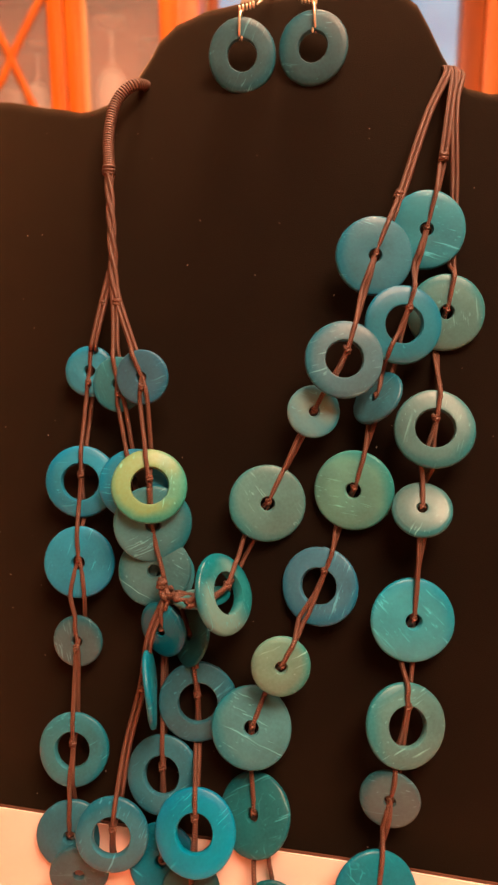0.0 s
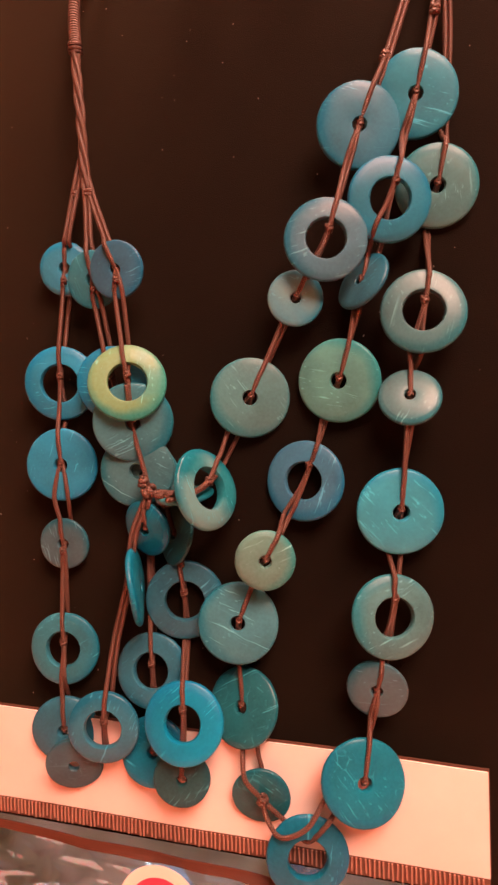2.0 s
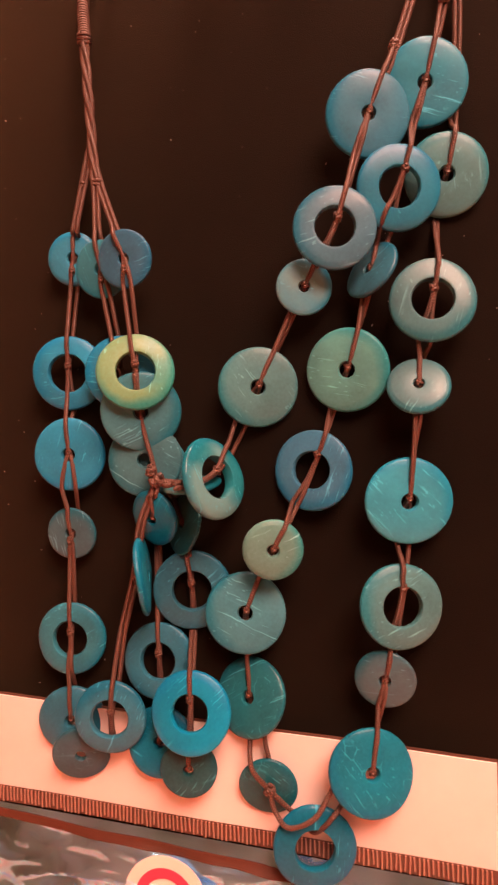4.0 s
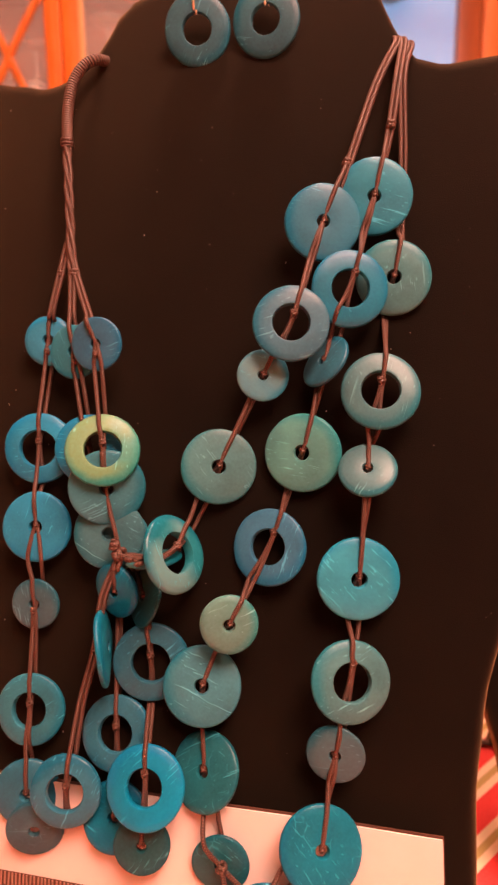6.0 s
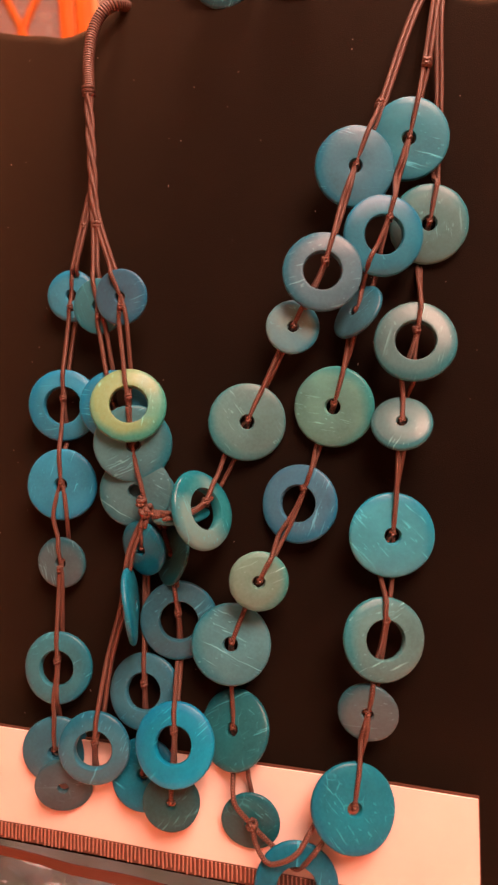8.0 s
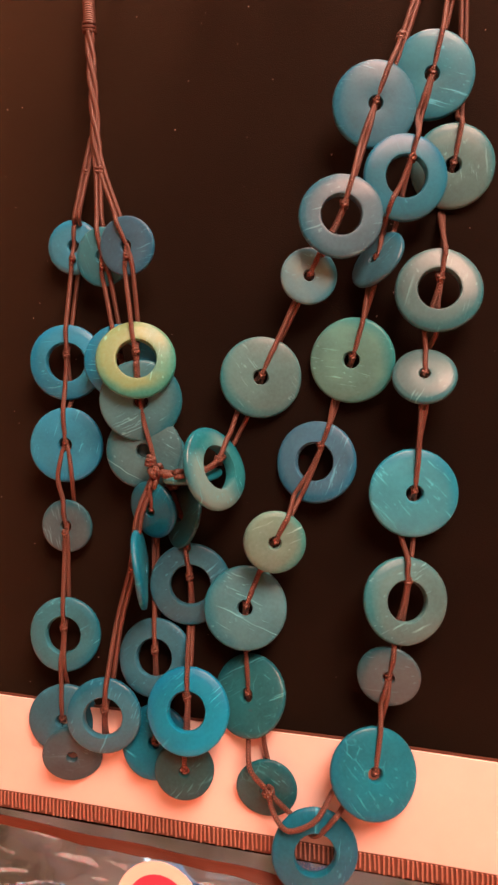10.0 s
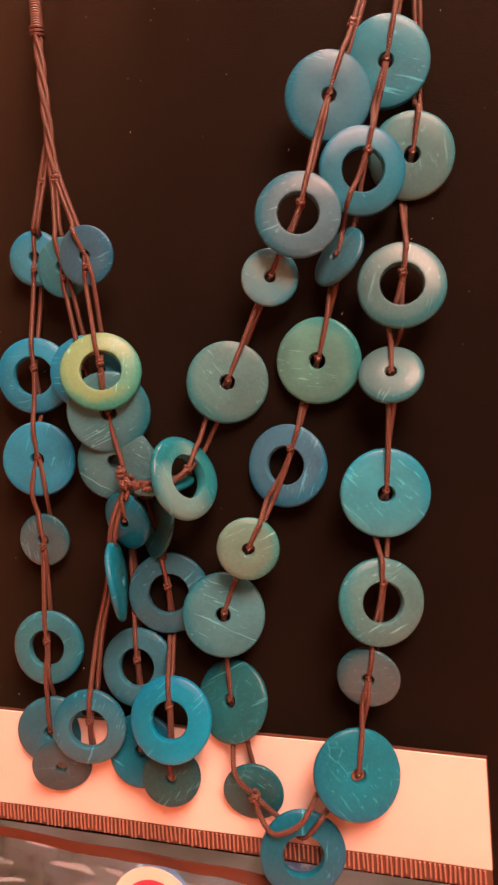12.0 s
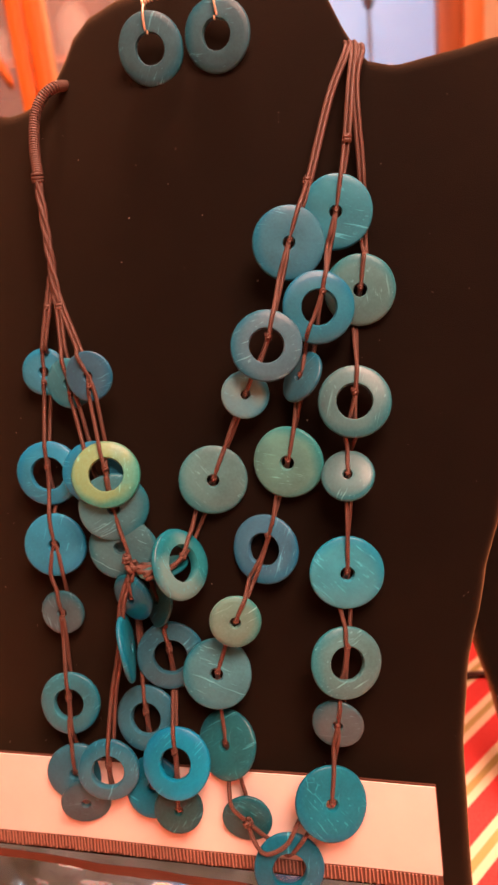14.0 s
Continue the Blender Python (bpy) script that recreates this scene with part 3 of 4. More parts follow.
def velvet_bust(name, label, deep, gap, left, right, crown, base):
    nx, nlow, ntop = 110, 44, 22
    bm = bmesh.new()

    def place(s, row):
        z = base * min(row, nlow) / nlow
        a, b = along(left, z), along(right, z)
        x = a + (b - a) * s
        top = along(crown, x)
        if row > nlow:
            z = base + (top - base) * (row - nlow) / ntop
        edge = max(0.0, min(x - a, b - x, top - z))
        r = 0.005
        back = 0.0 if edge >= r else r - math.sqrt(max(0.0, r * r - (r - edge) ** 2))
        return x, z, back

    front, rear = [], []
    for row in range(nlow + ntop + 1):
        fr_, re_ = [], []
        for i in range(nx + 1):
            s = i / nx
            s = 0.5 - 0.5 * math.cos(math.pi * s) * (0.55 + 0.45 * abs(math.cos(math.pi * s)))
            x, z, back = place(s, row)
            y = chest(x, z) + gap
            fr_.append(bm.verts.new((x, y + back, z)))
            re_.append(bm.verts.new((x, y + max(back, deep - back), z)))
        front.append(fr_)
        rear.append(re_)
    rows = len(front)
    for r in range(rows - 1):
        for i in range(nx):
            bm.faces.new((front[r][i], front[r][i + 1], front[r + 1][i + 1], front[r + 1][i]))
            bm.faces.new((rear[r][i + 1], rear[r][i], rear[r + 1][i], rear[r + 1][i + 1]))
    for i in range(nx):
        bm.faces.new((front[0][i + 1], front[0][i], rear[0][i], rear[0][i + 1]))
        bm.faces.new((front[-1][i], front[-1][i + 1], rear[-1][i + 1], rear[-1][i]))
    for r in range(rows - 1):
        bm.faces.new((front[r][0], front[r + 1][0], rear[r + 1][0], rear[r][0]))
        bm.faces.new((front[r + 1][nx], front[r][nx], rear[r][nx], rear[r + 1][nx]))
    # prop that holds it up from behind
    y0 = chest(0, 0.24) + gap + deep
    got = bmesh.ops.create_cube(bm, size=1.0)["verts"]
    for v in got:
        low = v.co.z < 0
        v.co = (0.0 + v.co.x * (0.10 if low else 0.05), (y0 + 0.055 if low else y0 - 0.004) + v.co.y * 0.006, 0.0 if low else 0.24)
    return tagged(mesh_ob(name, bm, VELVET), label, "display bust")


bust = velvet_bust("display_bust", "black velvet necklace display bust on the tablecloth", 0.026, 0.0085, LEFT_SIDE, RIGHT_SIDE, CROWN, 0.375)
SMALL_SIDE = [(0, 0.0685), (0.021, 0.0735), (0.06, 0.0825), (0.098, 0.0915), (0.16, 0.106), (0.20, 0.110)]
SMALL_LEFT = [(a, -b) for a, b in SMALL_SIDE]
SMALL_CROWN = [(-0.11, 0.215), (-0.07, 0.226), (-0.045, 0.232), (-0.03, 0.26), (-0.015, 0.275), (0.015, 0.275), (0.03, 0.26), (0.045, 0.232), (0.07, 0.226), (0.11, 0.215)]
bust_two = velvet_bust("display_bust", "smaller black velvet display bust standing behind", 0.02, 0.0, SMALL_LEFT, SMALL_SIDE, SMALL_CROWN, 0.20)
bust_two.matrix_world = pose(0.2325, 0.082, 0)

# lint on the velvet
rng = random.Random(5)
bm = bmesh.new()
for k in range(110):
    x, z = rng.uniform(-0.10, 0.12), rng.uniform(0.10, 0.385)
    r = rng.uniform(0.00007, 0.00017)
    ln = rng.choice((1.0, 1.2, 3.0))
    y = chest(x, z) + 0.0084
    got = bmesh.ops.create_icosphere(bm, subdivisions=1, radius=r)["verts"]
    bmesh.ops.transform(bm, matrix=Matrix.Translation((x, y, z)) @ pose(0, 0, 0, 0, rng.uniform(0, 180), 0) @ Matrix.Diagonal((ln, 0.7, 1, 1)), verts=got)
tagged(mesh_ob("lint", bm, LINT), "pale specks of lint clinging to black velvet", "lint", kind="stuff")

# ---- packaged item behind the necklace ----
pack = thing("packaged_item", "clear plastic bag with a plain peach header card", "package")


def card_y(x, z):
    return 0.1873 - 0.190 * x + 0.290 * (z - 0.117)


def sheet(x0, x1, z0, z1, thick, nx, nz, wave, lift=0.0, slope=0.0):
    """A thin leaning sheet: edge heights may slope along x."""
    bm = bmesh.new()
    rows = []
    for k in range(nz + 1):
        row = []
        for i in range(nx + 1):
            x = x0 + (x1 - x0) * i / nx
            z = z0 + (z1 - z0) * k / nz + slope * (x - x1)
            row.append(bm.verts.new((x, card_y(x, z) - lift + wave(x, z), z)))
        rows.append(row)
    fs = [bm.faces.new((rows[k][i], rows[k][i + 1], rows[k + 1][i + 1], rows[k + 1][i])) for k in range(nz) for i in range(nx)]
    if thick:
        got = bmesh.ops.extrude_face_region(bm, geom=fs)
        for v in got["geom"]:
            if isinstance(v, bmesh.types.BMVert):
                v.co.y += thick
    return bm


def ripple(x, z):
    return 0.0007 * noise.noise((x * 22, z * 22, 1.7))


part("header_card", sheet(-0.150, 0.0868, 0.0850, 0.1190, 0.0005, 60, 10, ripple), CARD, pack, "glossy peach card header")
rng = random.Random(8)
bm = bmesh.new()
for k in range(156):
    x = -0.148 + 0.0015 * k + rng.uniform(-0.00012, 0.00012)
    tall, lean = rng.uniform(0.0042, 0.0056), rng.uniform(-0.00025, 0.00025)
    got = bmesh.ops.create_cube(bm, size=1.0)["verts"]
    for v in got:
        z = 0.0850 - tall * (0.5 - v.co.z)
        v.co = (x + v.co.x * 0.00055 + lean * v.co.z, card_y(x, z) - 0.0005 + v.co.y * 0.0005 + ripple(x, z), z)
part("seal_film", sheet(-0.150, 0.0868, 0.0792, 0.0852, 0.0, 60, 4, ripple, 0.0001), FILM, pack, "thin brownish sheet")
tagged(part("crimped_seal", bm, SEAL, pack, "ribbed heat-sealed strip", soft=False), kind="stuff")


def crumple(x, z):
    """Folds of the loose film: sharp ridges that run across and die out at the seal."""
    low = min(1.0, max(0.0, (0.0795 - z) / 0.012))
    fold = 1 - abs(noise.noise((x * 16 + z * 25, z * 70 - x * 14, 4.0))) * 2
    fine = 1 - abs(noise.noise((x * 45 - z * 60, z * 150 + x * 30, 7.0))) * 2
    return -low * (0.0046 * fold + 0.0022 * fine + 0.0012)


bag = part("bag", sheet(-0.150, 0.0868, 0.003, 0.0795, 0.0, 240, 90, crumple, 0.001), PLASTIC, pack, "crumpled clear plastic")
bag.visible_shadow = False
part("printed_strip", sheet(-0.150, 0.030, 0.0728, 0.0752, 0.0002, 90, 3, lambda x, z: crumple(x, z) - 0.0003, 0.001, -0.022), BAND, pack, "rust-brown strip across the film")
# dark sheet added behind the card as the thin shadow along its top
part("edge_shade_sheet", sheet(-0.150, 0.0874, 0.0850, 0.1196, 0.0002, 60, 8, ripple, -0.0009), FILM, pack, "thin brownish sheet")
centre = Vector((-0.026, card_y(-0.026, 0.0575) - 0.0060, 0.0615))
turn = pose(0, 0, 0, 0, 0, -10.8) @ pose(0, 0, 0, 74, 0, 0)
for name, r0, r1, h, mat, label in (("sticker", 0.0, 0.0155, 0.0, LABEL, "round white paper sticker"), ("printed_ring", 0.0076, 0.0112, 0.0004, PINK, "pink printed ring")):
    bm = lathe([(r0, h), (r1, h), (r1, h + 0.0003), (r0, h + 0.0003)], 48, closed=True)
    ob = part(name, bm, mat, pack, label)
    ob.matrix_world = Matrix.Translation(centre) @ turn

# ---- the necklace ----
necklace = thing("necklace", "three-strand necklace of turquoise coconut shell discs on brown cord", "necklace")
PIECE = {}


def shell_mesh(radius, hole, thick, dome, seed, bend=0.10):
    """A polished disc with a rounded rim and a hole through it, its face towards +z."""
    h, r = thick / 2, radius
    profile = []
    def face(q):
        """Half thickness at a share q of the radius: level in the middle, rounding over towards the rim."""
        flat_to = 0.45 - dome
        u = max(0.0, (q - flat_to) / (1 - flat_to))
        return h * (1 - 0.38 * u ** 2)
    steps = [1.0 - 0.45 * (1 - q / 7) for q in range(8)]
    qs = [s for s in steps if s * r > hole + 0.9]
    qs = [(hole + 0.9) / r] + qs
    e = face(1.0)
    edge = e * 0.95
    top = [(q * r, face(q)) for q in qs if q * r < r - edge * 1.05]
    rim = [(r - edge + edge * math.sin(t), e * math.cos(t)) for t in [math.pi * k / 8 for k in range(9)]]
    low = [(x, -y) for x, y in reversed(top)]
    bore = [(hole + 0.35, -h * 0.94), (hole, -h * 0.55), (hole, h * 0.55), (hole + 0.35, h * 0.94)]
    profile = top + rim + low + bore
    bm = lathe([(a / 1000, b / 1000) for a, b in profile], 56, closed=True)
    for v in bm.verts:
        p = v.co * 60
        k = 1 + 0.010 * noise.noise((p.x + seed, p.y, seed * 1.7))
        v.co.x *= k
        v.co.y *= k
        across = v.co.x * math.cos(seed) + v.co.y * math.sin(seed)
        v.co.z += 0.0004 - across * across / (2 * bend)
        v.co.z += 0.00035 * noise.noise((p.x * 1.2, p.y * 1.2 + seed, 3.1))
    return bm


def hang(name, key, place, yaw, pitch, radius, hole, thick, colour, dome, parent, spin=0):
    ob = part(name, shell_mesh(radius, hole, thick, dome, len(PIECE) * 3.7), SHELL[colour], parent)
    normal = Vector((math.sin(radians(yaw)) * math.cos(radians(pitch)), -math.cos(radians(yaw)) * math.cos(radians(pitch)), math.sin(radians(pitch))))
    ob.matrix_world = Matrix.Translation(place) @ normal.to_track_quat("Z", "Y").to_matrix().to_4x4() @ pose(0, 0, 0, 0, 0, spin)
    PIECE[key] = (Vector(place), normal, radius / 1000, hole / 1000, thick / 1000)
    return ob


def disc(key, place, yaw, pitch, radius, hole, thick, colour):
    return hang("shell_disc", key, place, yaw, pitch, radius, hole, thick, colour, 0.25, necklace)


def ring(key, place, yaw, pitch, radius, hole, thick, colour, spin=0):
    return hang("shell_ring", key, place, yaw, pitch, radius, hole, thick, colour, 0.05, necklace, spin)


disc("R1", (0.0503, 0.2367, 0.3249), 3, 8, 14.3, 2.2, 3.6, "slate")
disc("R2", (0.0697, 0.2406, 0.3344), -7, 4, 14.3, 2.3, 3.6, "teal")
disc("R3", (0.0765, 0.2329, 0.3047), -7, 6, 13.9, 2.5, 3.6, "sage")
ring("R4", (0.0592, 0.2252, 0.3005), 5, 8, 14.0, 6.7, 3.6, "azure")
ring("R5", (0.0379, 0.2206, 0.2886), 1, 15, 13.9, 6.6, 3.6, "greyblue")
disc("R6", (0.0278, 0.2233, 0.2697), 2, 12, 9.6, 1.8, 3, "skyteal")
disc("R7", (0.0507, 0.2230, 0.2745), -61, 34, 10.7, 1.8, 3, "slateteal")
ring("R8", (0.0696, 0.2151, 0.2647), -7, 21, 14.1, 6.8, 3.6, "grey_sage")
disc("R9", (0.0645, 0.2072, 0.2376), -13, 41, 10.4, 1.7, 3.4, "grey_sage")
disc("R10", (0.0110, 0.2207, 0.2358), 2, 12, 14.3, 2.5, 3.6, "sage")
disc("R11", (0.0422, 0.2172, 0.2418), -17, 10, 14.5, 2.7, 3.6, "green")
ring("R12", (0.0296, 0.2098, 0.2080), -22, 19, 14.2, 6.5, 3.6, "blue")
disc("R13", (0.0152, 0.1959, 0.1846), 2, 12, 10.5, 2.0, 3.6, "pale")
disc("R14", (0.0049, 0.1973, 0.1595), -3, 24, 14.4, 2.5, 3.6, "tealgrey")
disc("R15", (0.0608, 0.1985, 0.2004), 2, 12, 14.7, 2.7, 3.6, "turq")
ring("R16", (0.0572, 0.1867, 0.1678), 11, 20, 14.2, 6.6, 3.6, "sage")
disc("R17", (0.0518, 0.1819, 0.1434), -13, 7, 10.2, 1.8, 2.5, "grey")
disc("R18", (0.0462, 0.1709, 0.1153), 8, 25, 14.3, 2.2, 3.6, "deep")
disc("R19", (0.0059, 0.1894, 0.1304), -32, 31, 13.8, 2.2, 3.6, "darkteal")
disc("R20", (0.0117, 0.1783, 0.1024), -7, 7, 10.4, 1.7, 2.5, "darkteal")
ring("R21", (0.0272, 0.1671, 0.0876), 2, 17, 14.2, 6.6, 3.6, "deepblue")
disc("L1", (-0.0597, 0.2523, 0.2818), -2, 10, 10.3, 2.1, 3.6, "cyan")
disc("L2", (-0.0465, 0.2413, 0.2778), -13, 7, 10.7, 2.0, 2.5, "teal2")
disc("L3", (-0.0360, 0.2351, 0.2811), -11, 7, 10.4, 1.9, 2.5, "slateblue")
ring("L4", (-0.0620, 0.2374, 0.2398), -1, 12, 14.2, 7.2, 3.6, "brightblue")
ring("L5", (-0.0393, 0.2283, 0.2411), -2, 12, 13.6, 6.9, 3.6, "brightblue")
ring("L6", (-0.0322, 0.2204, 0.2426), 12, 23, 13.9, 6.8, 3.6, "lime")
disc("L7", (-0.0314, 0.2203, 0.2281), 10, 5, 14.5, 2.5, 3.6, "tealgrey")
disc("L8", (-0.0313, 0.2194, 0.2101), 2, 12, 13.7, 2.4, 3.6, "greyteal")
disc("L9", (-0.0283, 0.2226, 0.2068), 2, 12, 11.8, 2.2, 2.5, "greyteal")
# spun half round so that the painted highlight falls on its left
ring("L10", (-0.0048, 0.2039, 0.2079), 57, 23, 14.4, 7.2, 4.5, "sheen", 180)
disc("L10b", (-0.0131, 0.2112, 0.2028), -144, 79, 10.7, 2.1, 4, "sheen")
disc("L11", (-0.0614, 0.2261, 0.2107), -3, 13, 13.9, 2.4, 3.6, "brightblue")
disc("L12", (-0.0619, 0.2196, 0.1812), -7, 10, 9.9, 2.0, 2.5, "grey")
ring("L13", (-0.0622, 0.2064, 0.1439), -6, 18, 13.6, 6.5, 3.6, "teal2")
disc("L14", (-0.0275, 0.2106, 0.1908), -32, 1, 10.4, 1.9, 3.5, "deepblue")
disc("L15", (-0.0171, 0.2122, 0.1874), -57, 21, 11.4, 1.9, 2.5, "darkgreen")
disc("L16", (-0.0317, 0.2028, 0.1715), 97, 4, 14.0, 2.0, 3.5, "deep")
ring("L17", (-0.0147, 0.2056, 0.1643), 0, 14, 14.6, 7.1, 3.6, "slateteal")
ring("L18", (-0.0276, 0.1987, 0.1393), -11, 23, 13.8, 6.5, 3.6, "slate2")
ring("L19", (-0.0146, 0.1829, 0.1293), -8, 26, 14.3, 6.3, 3.6, "vivid")
disc("L20", (-0.0626, 0.1976, 0.1143), -0, 15, 12.8, 2.1, 3.6, "slate2")
ring("L21", (-0.0449, 0.1888, 0.1225), -1, 16, 13.2, 6.7, 3.6, "slate2")
disc("L22", (-0.0580, 0.1904, 0.1051), 5, 3, 10.7, 1.8, 2.5, "greyslate")
disc("L23", (-0.0273, 0.1887, 0.1121), -11, 26, 12.6, 1.9, 3.6, "deepblue")
disc("L24", (-0.0163, 0.1807, 0.1075), 0, 16, 10.2, 1.7, 2.5, "darkgreen")

CORD_R = 0.00086
# roughly towards the camera; shifts along it keep the cords straight in its view
TO_CAMERA = Vector((0.05, -0.95, 0.29)).normalized()


def flat(v, n):
    v = v - n * v.dot(n)
    return v.normalized() if v.length > 1e-6 else Vector((0, 0, 1))


def knot(place, size=1.0, axis=(0.2, 0.1, 1.0)):
    """A small overhand knot: two and a half turns of cord drawn tight."""
    a = Vector(axis).normalized()
    u = flat(Vector((1, 0.3, 0)), a)
    w = a.cross(u)
    pts = []
    for k in range(15):
        t = k / 14
        g = t * 2.5 * 2 * math.pi
        pts.append(Vector(place) + (u * math.cos(g) + w * math.sin(g)) * 0.00085 * size + a * (t - 0.5) * 0.0026 * size)
    tube("knot", pts, 0.00072 * size, CORD, necklace, 0.0006, 7)


# how high in its hole a ring's knot sits (share of the hole), and how far the two cords part below a piece
KNOT_AT = {"R4": 0.95, "R12": 0.95, "R16": 0.98, "R5": 0.55, "R8": 0.55, "L19": 0.75, "L13": 0.4, "L1": -2.2, "L2": -2.0, "L3": -2.0, "L12": -1.2, "R17": 0.2}
PART_BY = {"R4": 0.0021, "L11": 0.0022, "R10": 0.0019, "R16": 0.0012, "L2": 0.0013, "L3": 0.0012, "R12": 0.0009, "R15": 0.0018, "R8": 0.0016}


def through_pieces(keys, start, end, side, seed, over=()):
    """One of the pair of cords: the first lies over the upper face of each piece, the second behind it; both meet in the hole."""
    rg = random.Random(seed)
    pts = [Vector(p) for p in start]
    for i, k in enumerate(keys):
        c, n, r, h, th = PIECE[k]
        before = pts[-1] if i == 0 else PIECE[keys[i - 1]][0]
        after = PIECE[keys[i + 1]][0] if i + 1 < len(keys) else (Vector(end[0]) if end else c + Vector((0, 0, -0.02)))
        ein, eout = before - c, after - c
        ein, eout = ein / max(ein.length, 0.004), eout / max(eout.length, 0.004)
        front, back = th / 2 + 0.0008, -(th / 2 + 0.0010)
        above = front if side < 0 else (back if n.dot(TO_CAMERA) > 0.7 else 0.0)
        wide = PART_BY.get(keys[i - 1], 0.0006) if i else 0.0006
        off = TO_CAMERA.cross(ein).normalized() * (0.4 * wide if side < 0 else -wide)
        offo = TO_CAMERA.cross(eout).normalized() * side * PART_BY.get(k, 0.0006)

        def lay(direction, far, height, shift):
            """A point on the line towards the next piece, moved along the view to a height off this piece's plane."""
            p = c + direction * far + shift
            return p + TO_CAMERA * ((height - (p - c).dot(n)) / max(0.35, n.dot(TO_CAMERA)))

        below = front if k in over else back
        meet = max(0.3, min(0.8, KNOT_AT.get(k, 0.5)))
        entry = lay(ein, r * 0.95, above * 0.9, off)
        if i and (entry - pts[-1]).length < 0.0045:
            pts[-1] = (entry + pts[-1]) / 2
        else:
            pts.append(entry)
        pts.append(lay(ein, h + (r - h) * 0.5, above, off))
        pts.append(lay(ein, h * meet, th * 0.35 if side < 0 else th * 0.1, off * 0.3))
        pts.append(lay(eout, h * 0.5, th * (0.35 if k in over else -0.25), offo * 0.4))
        pts.append(lay(eout, h + (r - h) * 0.5, below, offo))
        gap = (after - c).length - r - (PIECE[keys[i + 1]][2] if i + 1 < len(keys) else 0)
        if not (k in over and gap < 0.006):
            pts.append(lay(eout, r * 0.97, below * 0.9, offo * (1 + rg.uniform(0, 0.3))))
    if end:
        pts += [Vector(p) for p in end]
    else:
        pts = pts if h > 0.004 else pts[:-2]
    return pts


def strand(keys, start, end=(), seed=1, knots=True, over=(), both=(), second_end=None):
    for side in (-1, 1):
        finish = list(second_end if side > 0 and second_end else end)
        if not second_end:
            finish = [Vector(p) + Vector((side * 0.0008, 0, 0)) for p in finish]
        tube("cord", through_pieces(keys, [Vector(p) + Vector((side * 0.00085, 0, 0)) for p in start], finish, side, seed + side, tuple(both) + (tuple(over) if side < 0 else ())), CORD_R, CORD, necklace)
    if knots:
        for i, k in enumerate(keys):
            c, n, r, h, th = PIECE[k]
            share = KNOT_AT.get(k, 0.4)
            to = (PIECE[keys[i - 1]][0] if i else Vector(start[-1])) - c
            if share < 0:
                to = c - (PIECE[keys[i + 1]][0] if i + 1 < len(keys) else c + Vector((0, 0, -1)))
            lift = th * 0.30 if 0 < share * h < h else th * 0.5 + 0.0009
            knot(c + n * lift + flat(to, n) * (h * share), 1.0 if h > 0.004 else 0.85, n.cross(Vector((1, 0, 0.2))))


# strands over the neck at one side
OVER_R = [(0.0835, 0.296, 0.3900), (0.0815, 0.276, 0.3990), (0.0805, 0.2615, 0.3945)]
strand(["R1", "R5", "R6", "R10", "L10"], OVER_R + [(0.0713, 0.2526, 0.3766), (0.0605, 0.2425, 0.3472)], [(-0.0150, 0.2080, 0.2050), (-0.0250, 0.2110, 0.2045)], 11, both=("R1",))
# the cords of the middle strand go on to carry the lowest ring: one in front of it, one through it from behind
strand(["R2", "R4", "R7", "R11", "R12", "R13", "R14", "R19"], [(p[0] + 0.0025, p[1], p[2]) for p in OVER_R] + [(0.0795, 0.2520, 0.3800), (0.0762, 0.2462, 0.3606)],
       [(0.0056, 0.1830, 0.1185), (0.0063, 0.1760, 0.1118), (0.0118, 0.1742, 0.1049), (0.0136, 0.1715, 0.0995), (0.0172, 0.1668, 0.0972), (0.0216, 0.1652, 0.0985), (0.0278, 0.1657, 0.1024), (0.0330, 0.1700, 0.1088), (0.0385, 0.1748, 0.1130)],
       12, over=("R4",), both=("R2", "R12"),
       second_end=[(0.0110, 0.1820, 0.1170), (0.0124, 0.1805, 0.1095), (0.0122, 0.1772, 0.1030), (0.0135, 0.1748, 0.1025), (0.0176, 0.1735, 0.0988), (0.0225, 0.1718, 0.0950), (0.0274, 0.1690, 0.0921), (0.0334, 0.1662, 0.1020), (0.0385, 0.1748, 0.1015)])
knot((0.0123, 0.1740, 0.1046), 1.25, (0.6, 0.1, 1.0))
strand(["R3", "R8", "R9", "R15", "R16", "R17", "R18"], [(p[0] + 0.0055, p[1] + 0.001, p[2] - 0.001) for p in OVER_R] + [(0.0815, 0.2530, 0.3800), (0.0815, 0.2478, 0.3520), (0.0812, 0.2458, 0.3360), (0.0802, 0.2415, 0.3225)], (), 13, both=("R17",))
knot((0.0598, 0.2432, 0.3470), 1.3, (0.4, 0.2, 1))
knot((0.0762, 0.2455, 0.3606), 1.3, (0.2, 0.2, 1))
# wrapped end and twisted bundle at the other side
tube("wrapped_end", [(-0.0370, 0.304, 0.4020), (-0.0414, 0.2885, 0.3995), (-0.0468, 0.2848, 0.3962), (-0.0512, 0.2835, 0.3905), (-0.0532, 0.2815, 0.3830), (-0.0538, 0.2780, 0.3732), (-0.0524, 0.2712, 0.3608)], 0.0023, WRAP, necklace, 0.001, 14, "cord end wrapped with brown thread")
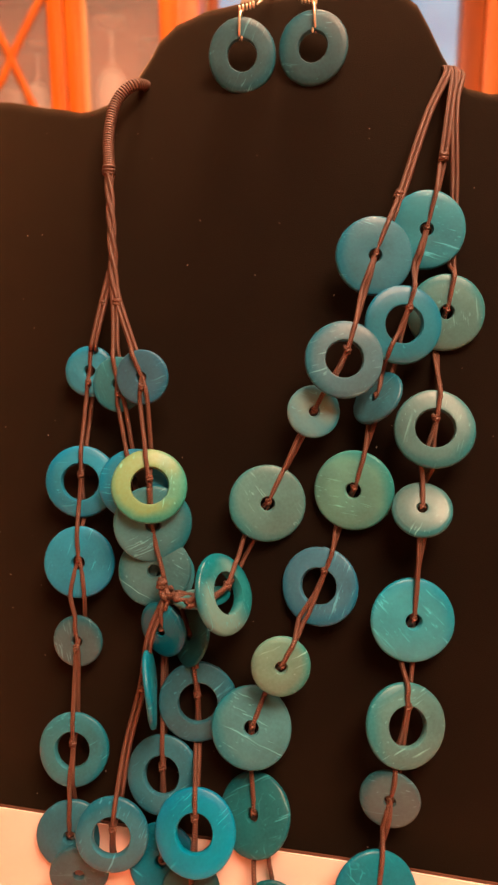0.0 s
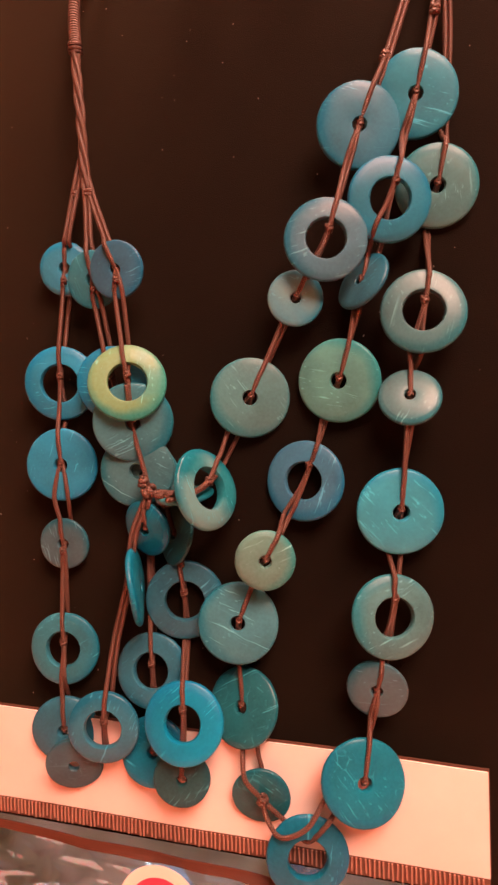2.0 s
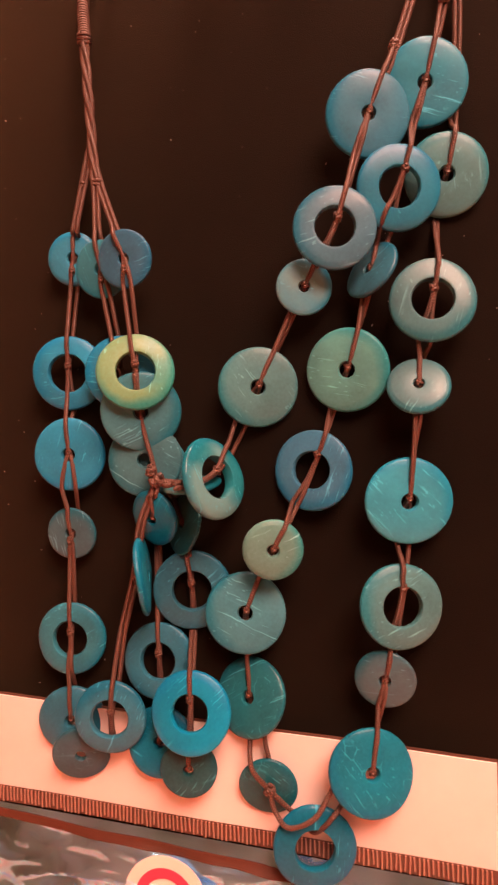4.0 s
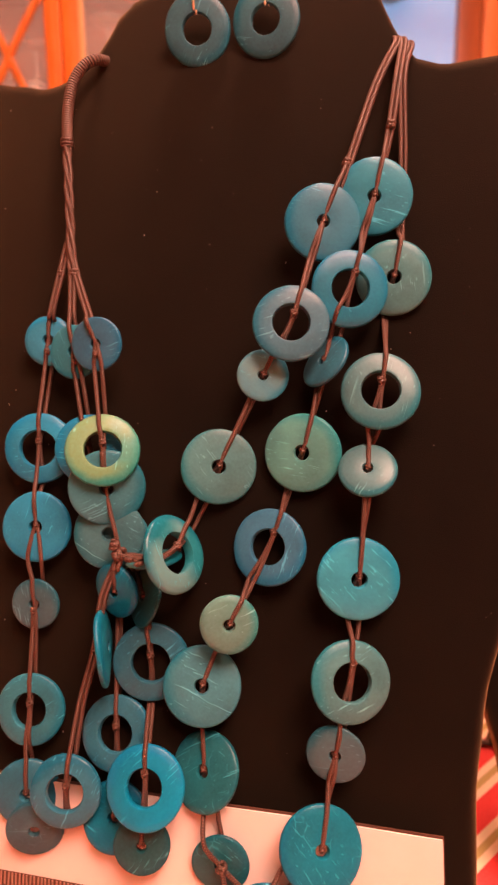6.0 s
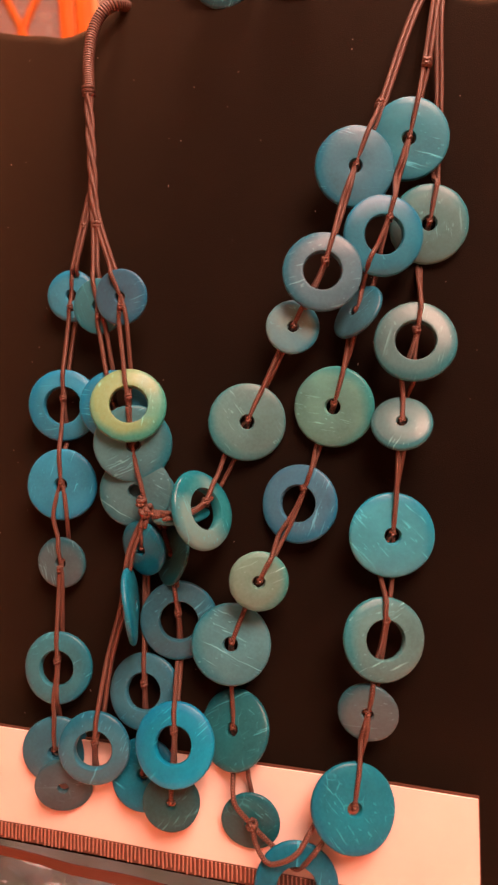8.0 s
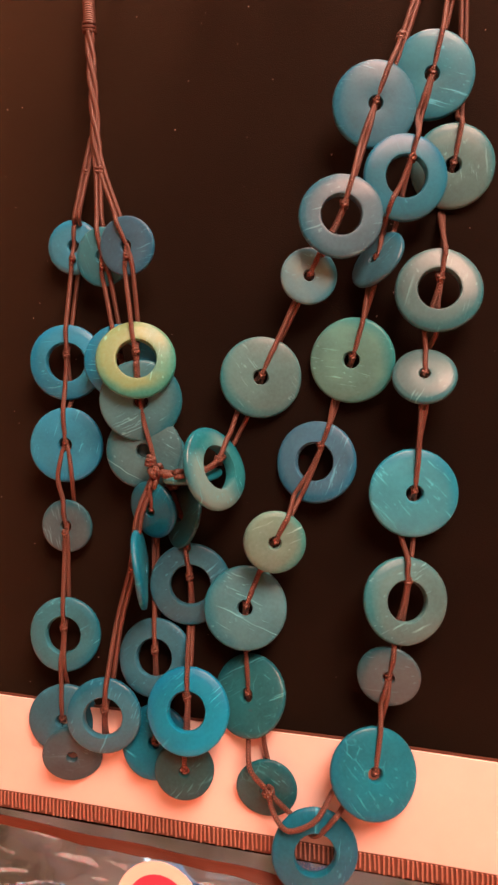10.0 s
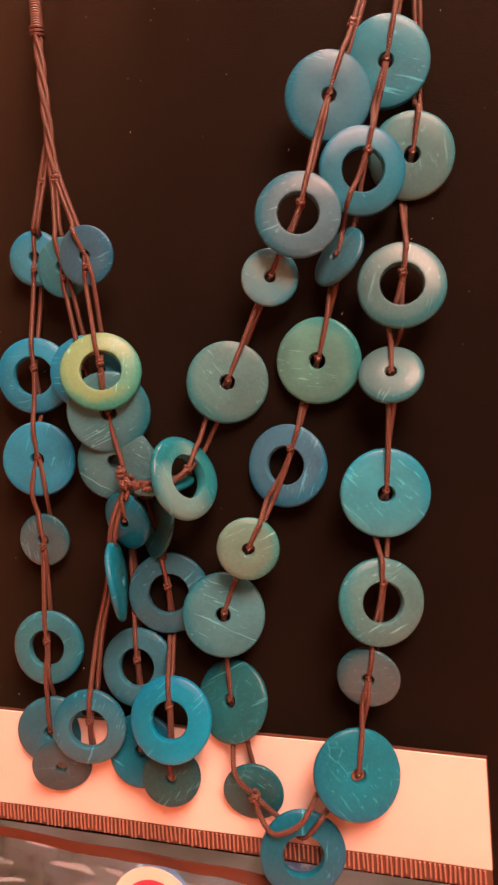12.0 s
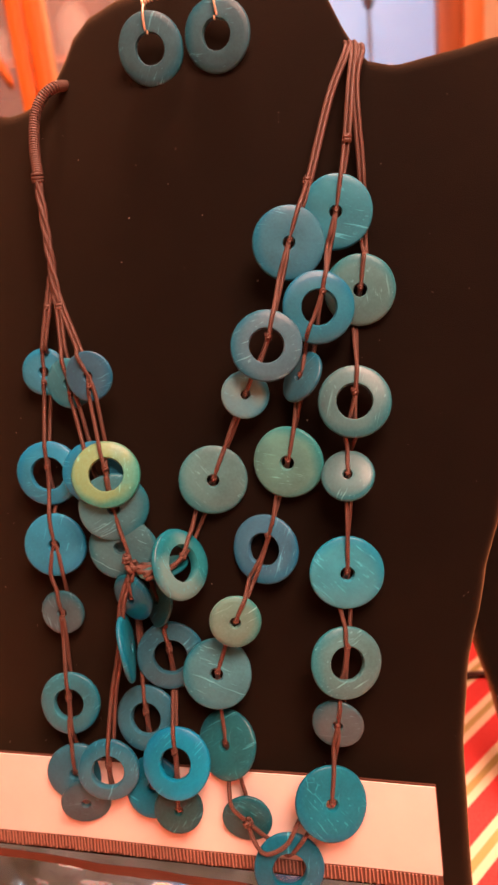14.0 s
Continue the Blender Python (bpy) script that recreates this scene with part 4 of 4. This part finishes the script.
for z, rr in ((0.3632, 0.0027), (0.3618, 0.0029), (0.3606, 0.0027)):
    ringpts = [(-0.0526 + rr * 0.78 * math.cos(a), 0.2712 + rr * 0.78 * math.sin(a), z) for a in [2 * math.pi * k / 10 for k in range(11)]]
    tube("thread_turn", ringpts, 0.0007, CORD, necklace, 0.0006, 7)
for ph in range(3):
    pts = []
    for k in range(19):
        t = k / 18
        a = Vector((-0.0526, 0.2705, 0.3612)).lerp(Vector((-0.0488, 0.2530, 0.3095)), t)
        g = ph * 2.094 + t * 2 * math.pi * 1.6
        pts.append(a + Vector((math.cos(g), math.sin(g) * 0.8, 0)) * 0.00105)
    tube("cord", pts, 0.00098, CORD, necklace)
knot((-0.0480, 0.2525, 0.3090), 1.3)
knot((-0.0540, 0.2555, 0.3088), 1.1)
TOP_L = (-0.0510, 0.2590, 0.3220)
strand(["L1", "L4", "L11", "L12", "L13", "L20"], [TOP_L, (-0.0540, 0.2550, 0.3088), (-0.0575, 0.2500, 0.2925)], (), 14, over=("L1", "L4"), both=("L11", "L12", "L13"))
strand(["L2", "L5"], [TOP_L, (-0.0486, 0.2520, 0.3085), (-0.0478, 0.2455, 0.2930)], [(-0.0322, 0.2250, 0.2160), (-0.0300, 0.2255, 0.2090)], 15, both=("L2",))
strand(["L3", "L6", "L7"], [TOP_L, (-0.0470, 0.2520, 0.3085), (-0.0405, 0.2420, 0.2930)], [(-0.0275, 0.2130, 0.2130), (-0.0256, 0.2105, 0.2045)], 16, over=("L7",), both=("L3",), second_end=[(-0.0300, 0.2255, 0.2130), (-0.0290, 0.2260, 0.2060)])
knot((-0.0256, 0.2098, 0.2050), 1.7, (1, 0.1, 0.5))
knot((-0.0275, 0.2105, 0.2085), 1.3)
strand(["L21"], [(-0.0256, 0.2105, 0.2045), (-0.0318, 0.2070, 0.1900), (-0.0350, 0.2050, 0.1712), (-0.0400, 0.1990, 0.1520)], (), 17)
knot((-0.0348, 0.2040, 0.1712), 1.1)
strand(["L14", "L18", "L23"], [(-0.0256, 0.2105, 0.2045), (-0.0270, 0.2080, 0.2000)], (), 18)
strand(["L15", "L17", "L19", "L24"], [(-0.0240, 0.2140, 0.2045), (-0.0210, 0.2140, 0.1980)], (), 19)
strand(["L10b"], [(-0.0256, 0.2105, 0.2045), (-0.0200, 0.2090, 0.2040)], (), 20, knots=False)


# ---- earrings ----
def earring(key, place, yaw, pitch, radius, hole, thick, colour, way, crest):
    """crest: where its hook goes over the top of the bust; way: to which side the coil winds."""
    e = thing("earring", "slate blue coconut ring earring on a gold wire hook", "earring", group="pair of earrings")
    hang("shell_ring", key, place, yaw, pitch, radius, hole, thick, colour, 0.05, e)
    c, n, r, h, th = PIECE[key]
    up_ = flat(Vector((0, 0, 1)), n)
    rim = c + up_ * (r + h) / 2
    sx = n.cross(up_) * way
    loop = []
    for k in range(13):
        a = 2 * math.pi * k / 12 + 0.3
        loop.append(rim + up_ * (math.cos(a) * (r - h) * 0.62 + 0.0012) + n * math.sin(a) * 0.0032 + sx * 0.0010 * math.sin(a * 0.5))
    tube("jump_ring", loop, 0.0005, WIRE, e, 0.0006, 8)
    top = rim + up_ * ((r - h) * 0.62 + 0.0015)
    for k in range(5):
        cc = top + sx * (0.0008 - 0.0014 * k) + up_ * (0.0005 + 0.0003 * k)
        coil = [cc + (up_ * math.cos(a) + n * math.sin(a)) * 0.0009 for a in [2 * math.pi * q / 8 for q in range(9)]]
        tube("coil", coil, 0.00045, WIRE, e, 0.0005, 7)
    end = top - sx * 0.0062 + up_ * 0.0018
    over = Vector(crest)
    tube("hook", [end, end.lerp(over, 0.5) + n * 0.001, over, over + Vector((0.0006, 0.008, 0.0022)), over + Vector((0.0008, 0.018, 0.0015)), over + Vector((0.0008, 0.0225, -0.004))], 0.0005, WIRE, e, 0.001, 8)
    tube("wire_end", [rim - up_ * (r - h) * 0.40 + n * 0.0024, rim - up_ * (r - h) * 0.62 + n * 0.0020], 0.0005, WIRE, e, 0.0006, 7)
    return e


earring("E1", (0.0019, 0.2801, 0.4070), -4, -6, 13.8, 5.9, 3.6, "earring", 1, (0.0146, 0.2905, 0.4345))
earring("E2", (0.0302, 0.2747, 0.4079), -13, 1, 13.9, 5.7, 3.6, "earring", -1, (0.0302, 0.2885, 0.4350))


# ---- card behind the top of the bust ----
tag = thing("earring_card", "beige paper earring card with pink printing behind the bust", "card")


def behind(x, z, lift=0.0):
    return chest(x, z) + 0.0352 - lift


def leaf(x0, x1, z0, z1, lift, thick, slant=0.0):
    """A thin sheet that follows the back of the bust; slant draws its lower corner outwards."""
    bm = bmesh.new()
    rows = []
    for k in range(9):
        z = z0 + (z1 - z0) * k / 8
        left = x0 + slant * k / 8
        rows.append([bm.verts.new((left + (x1 - left) * i / 8, behind(left + (x1 - left) * i / 8, z, lift), z)) for i in range(9)])
    fs = [bm.faces.new((rows[k][i], rows[k][i + 1], rows[k + 1][i + 1], rows[k + 1][i])) for k in range(8) for i in range(8)]
    got = bmesh.ops.extrude_face_region(bm, geom=fs)
    for v in got["geom"]:
        if isinstance(v, bmesh.types.BMVert):
            v.co.y += thick
    return bm


part("paper", leaf(-0.010, 0.0625, 0.410, 0.478, 0.0, 0.0005, 0.020), TAG, tag)
for z, inset in ((0.4505, 0.003), (0.4545, 0.0), (0.4585, 0.001), (0.4625, 0.004)):
    part("printed_bar", leaf(0.0215 + inset, 0.0435 - inset, z, z + 0.0022, 0.0004, 0.0003), TAG_INK, tag, "pink printed line")
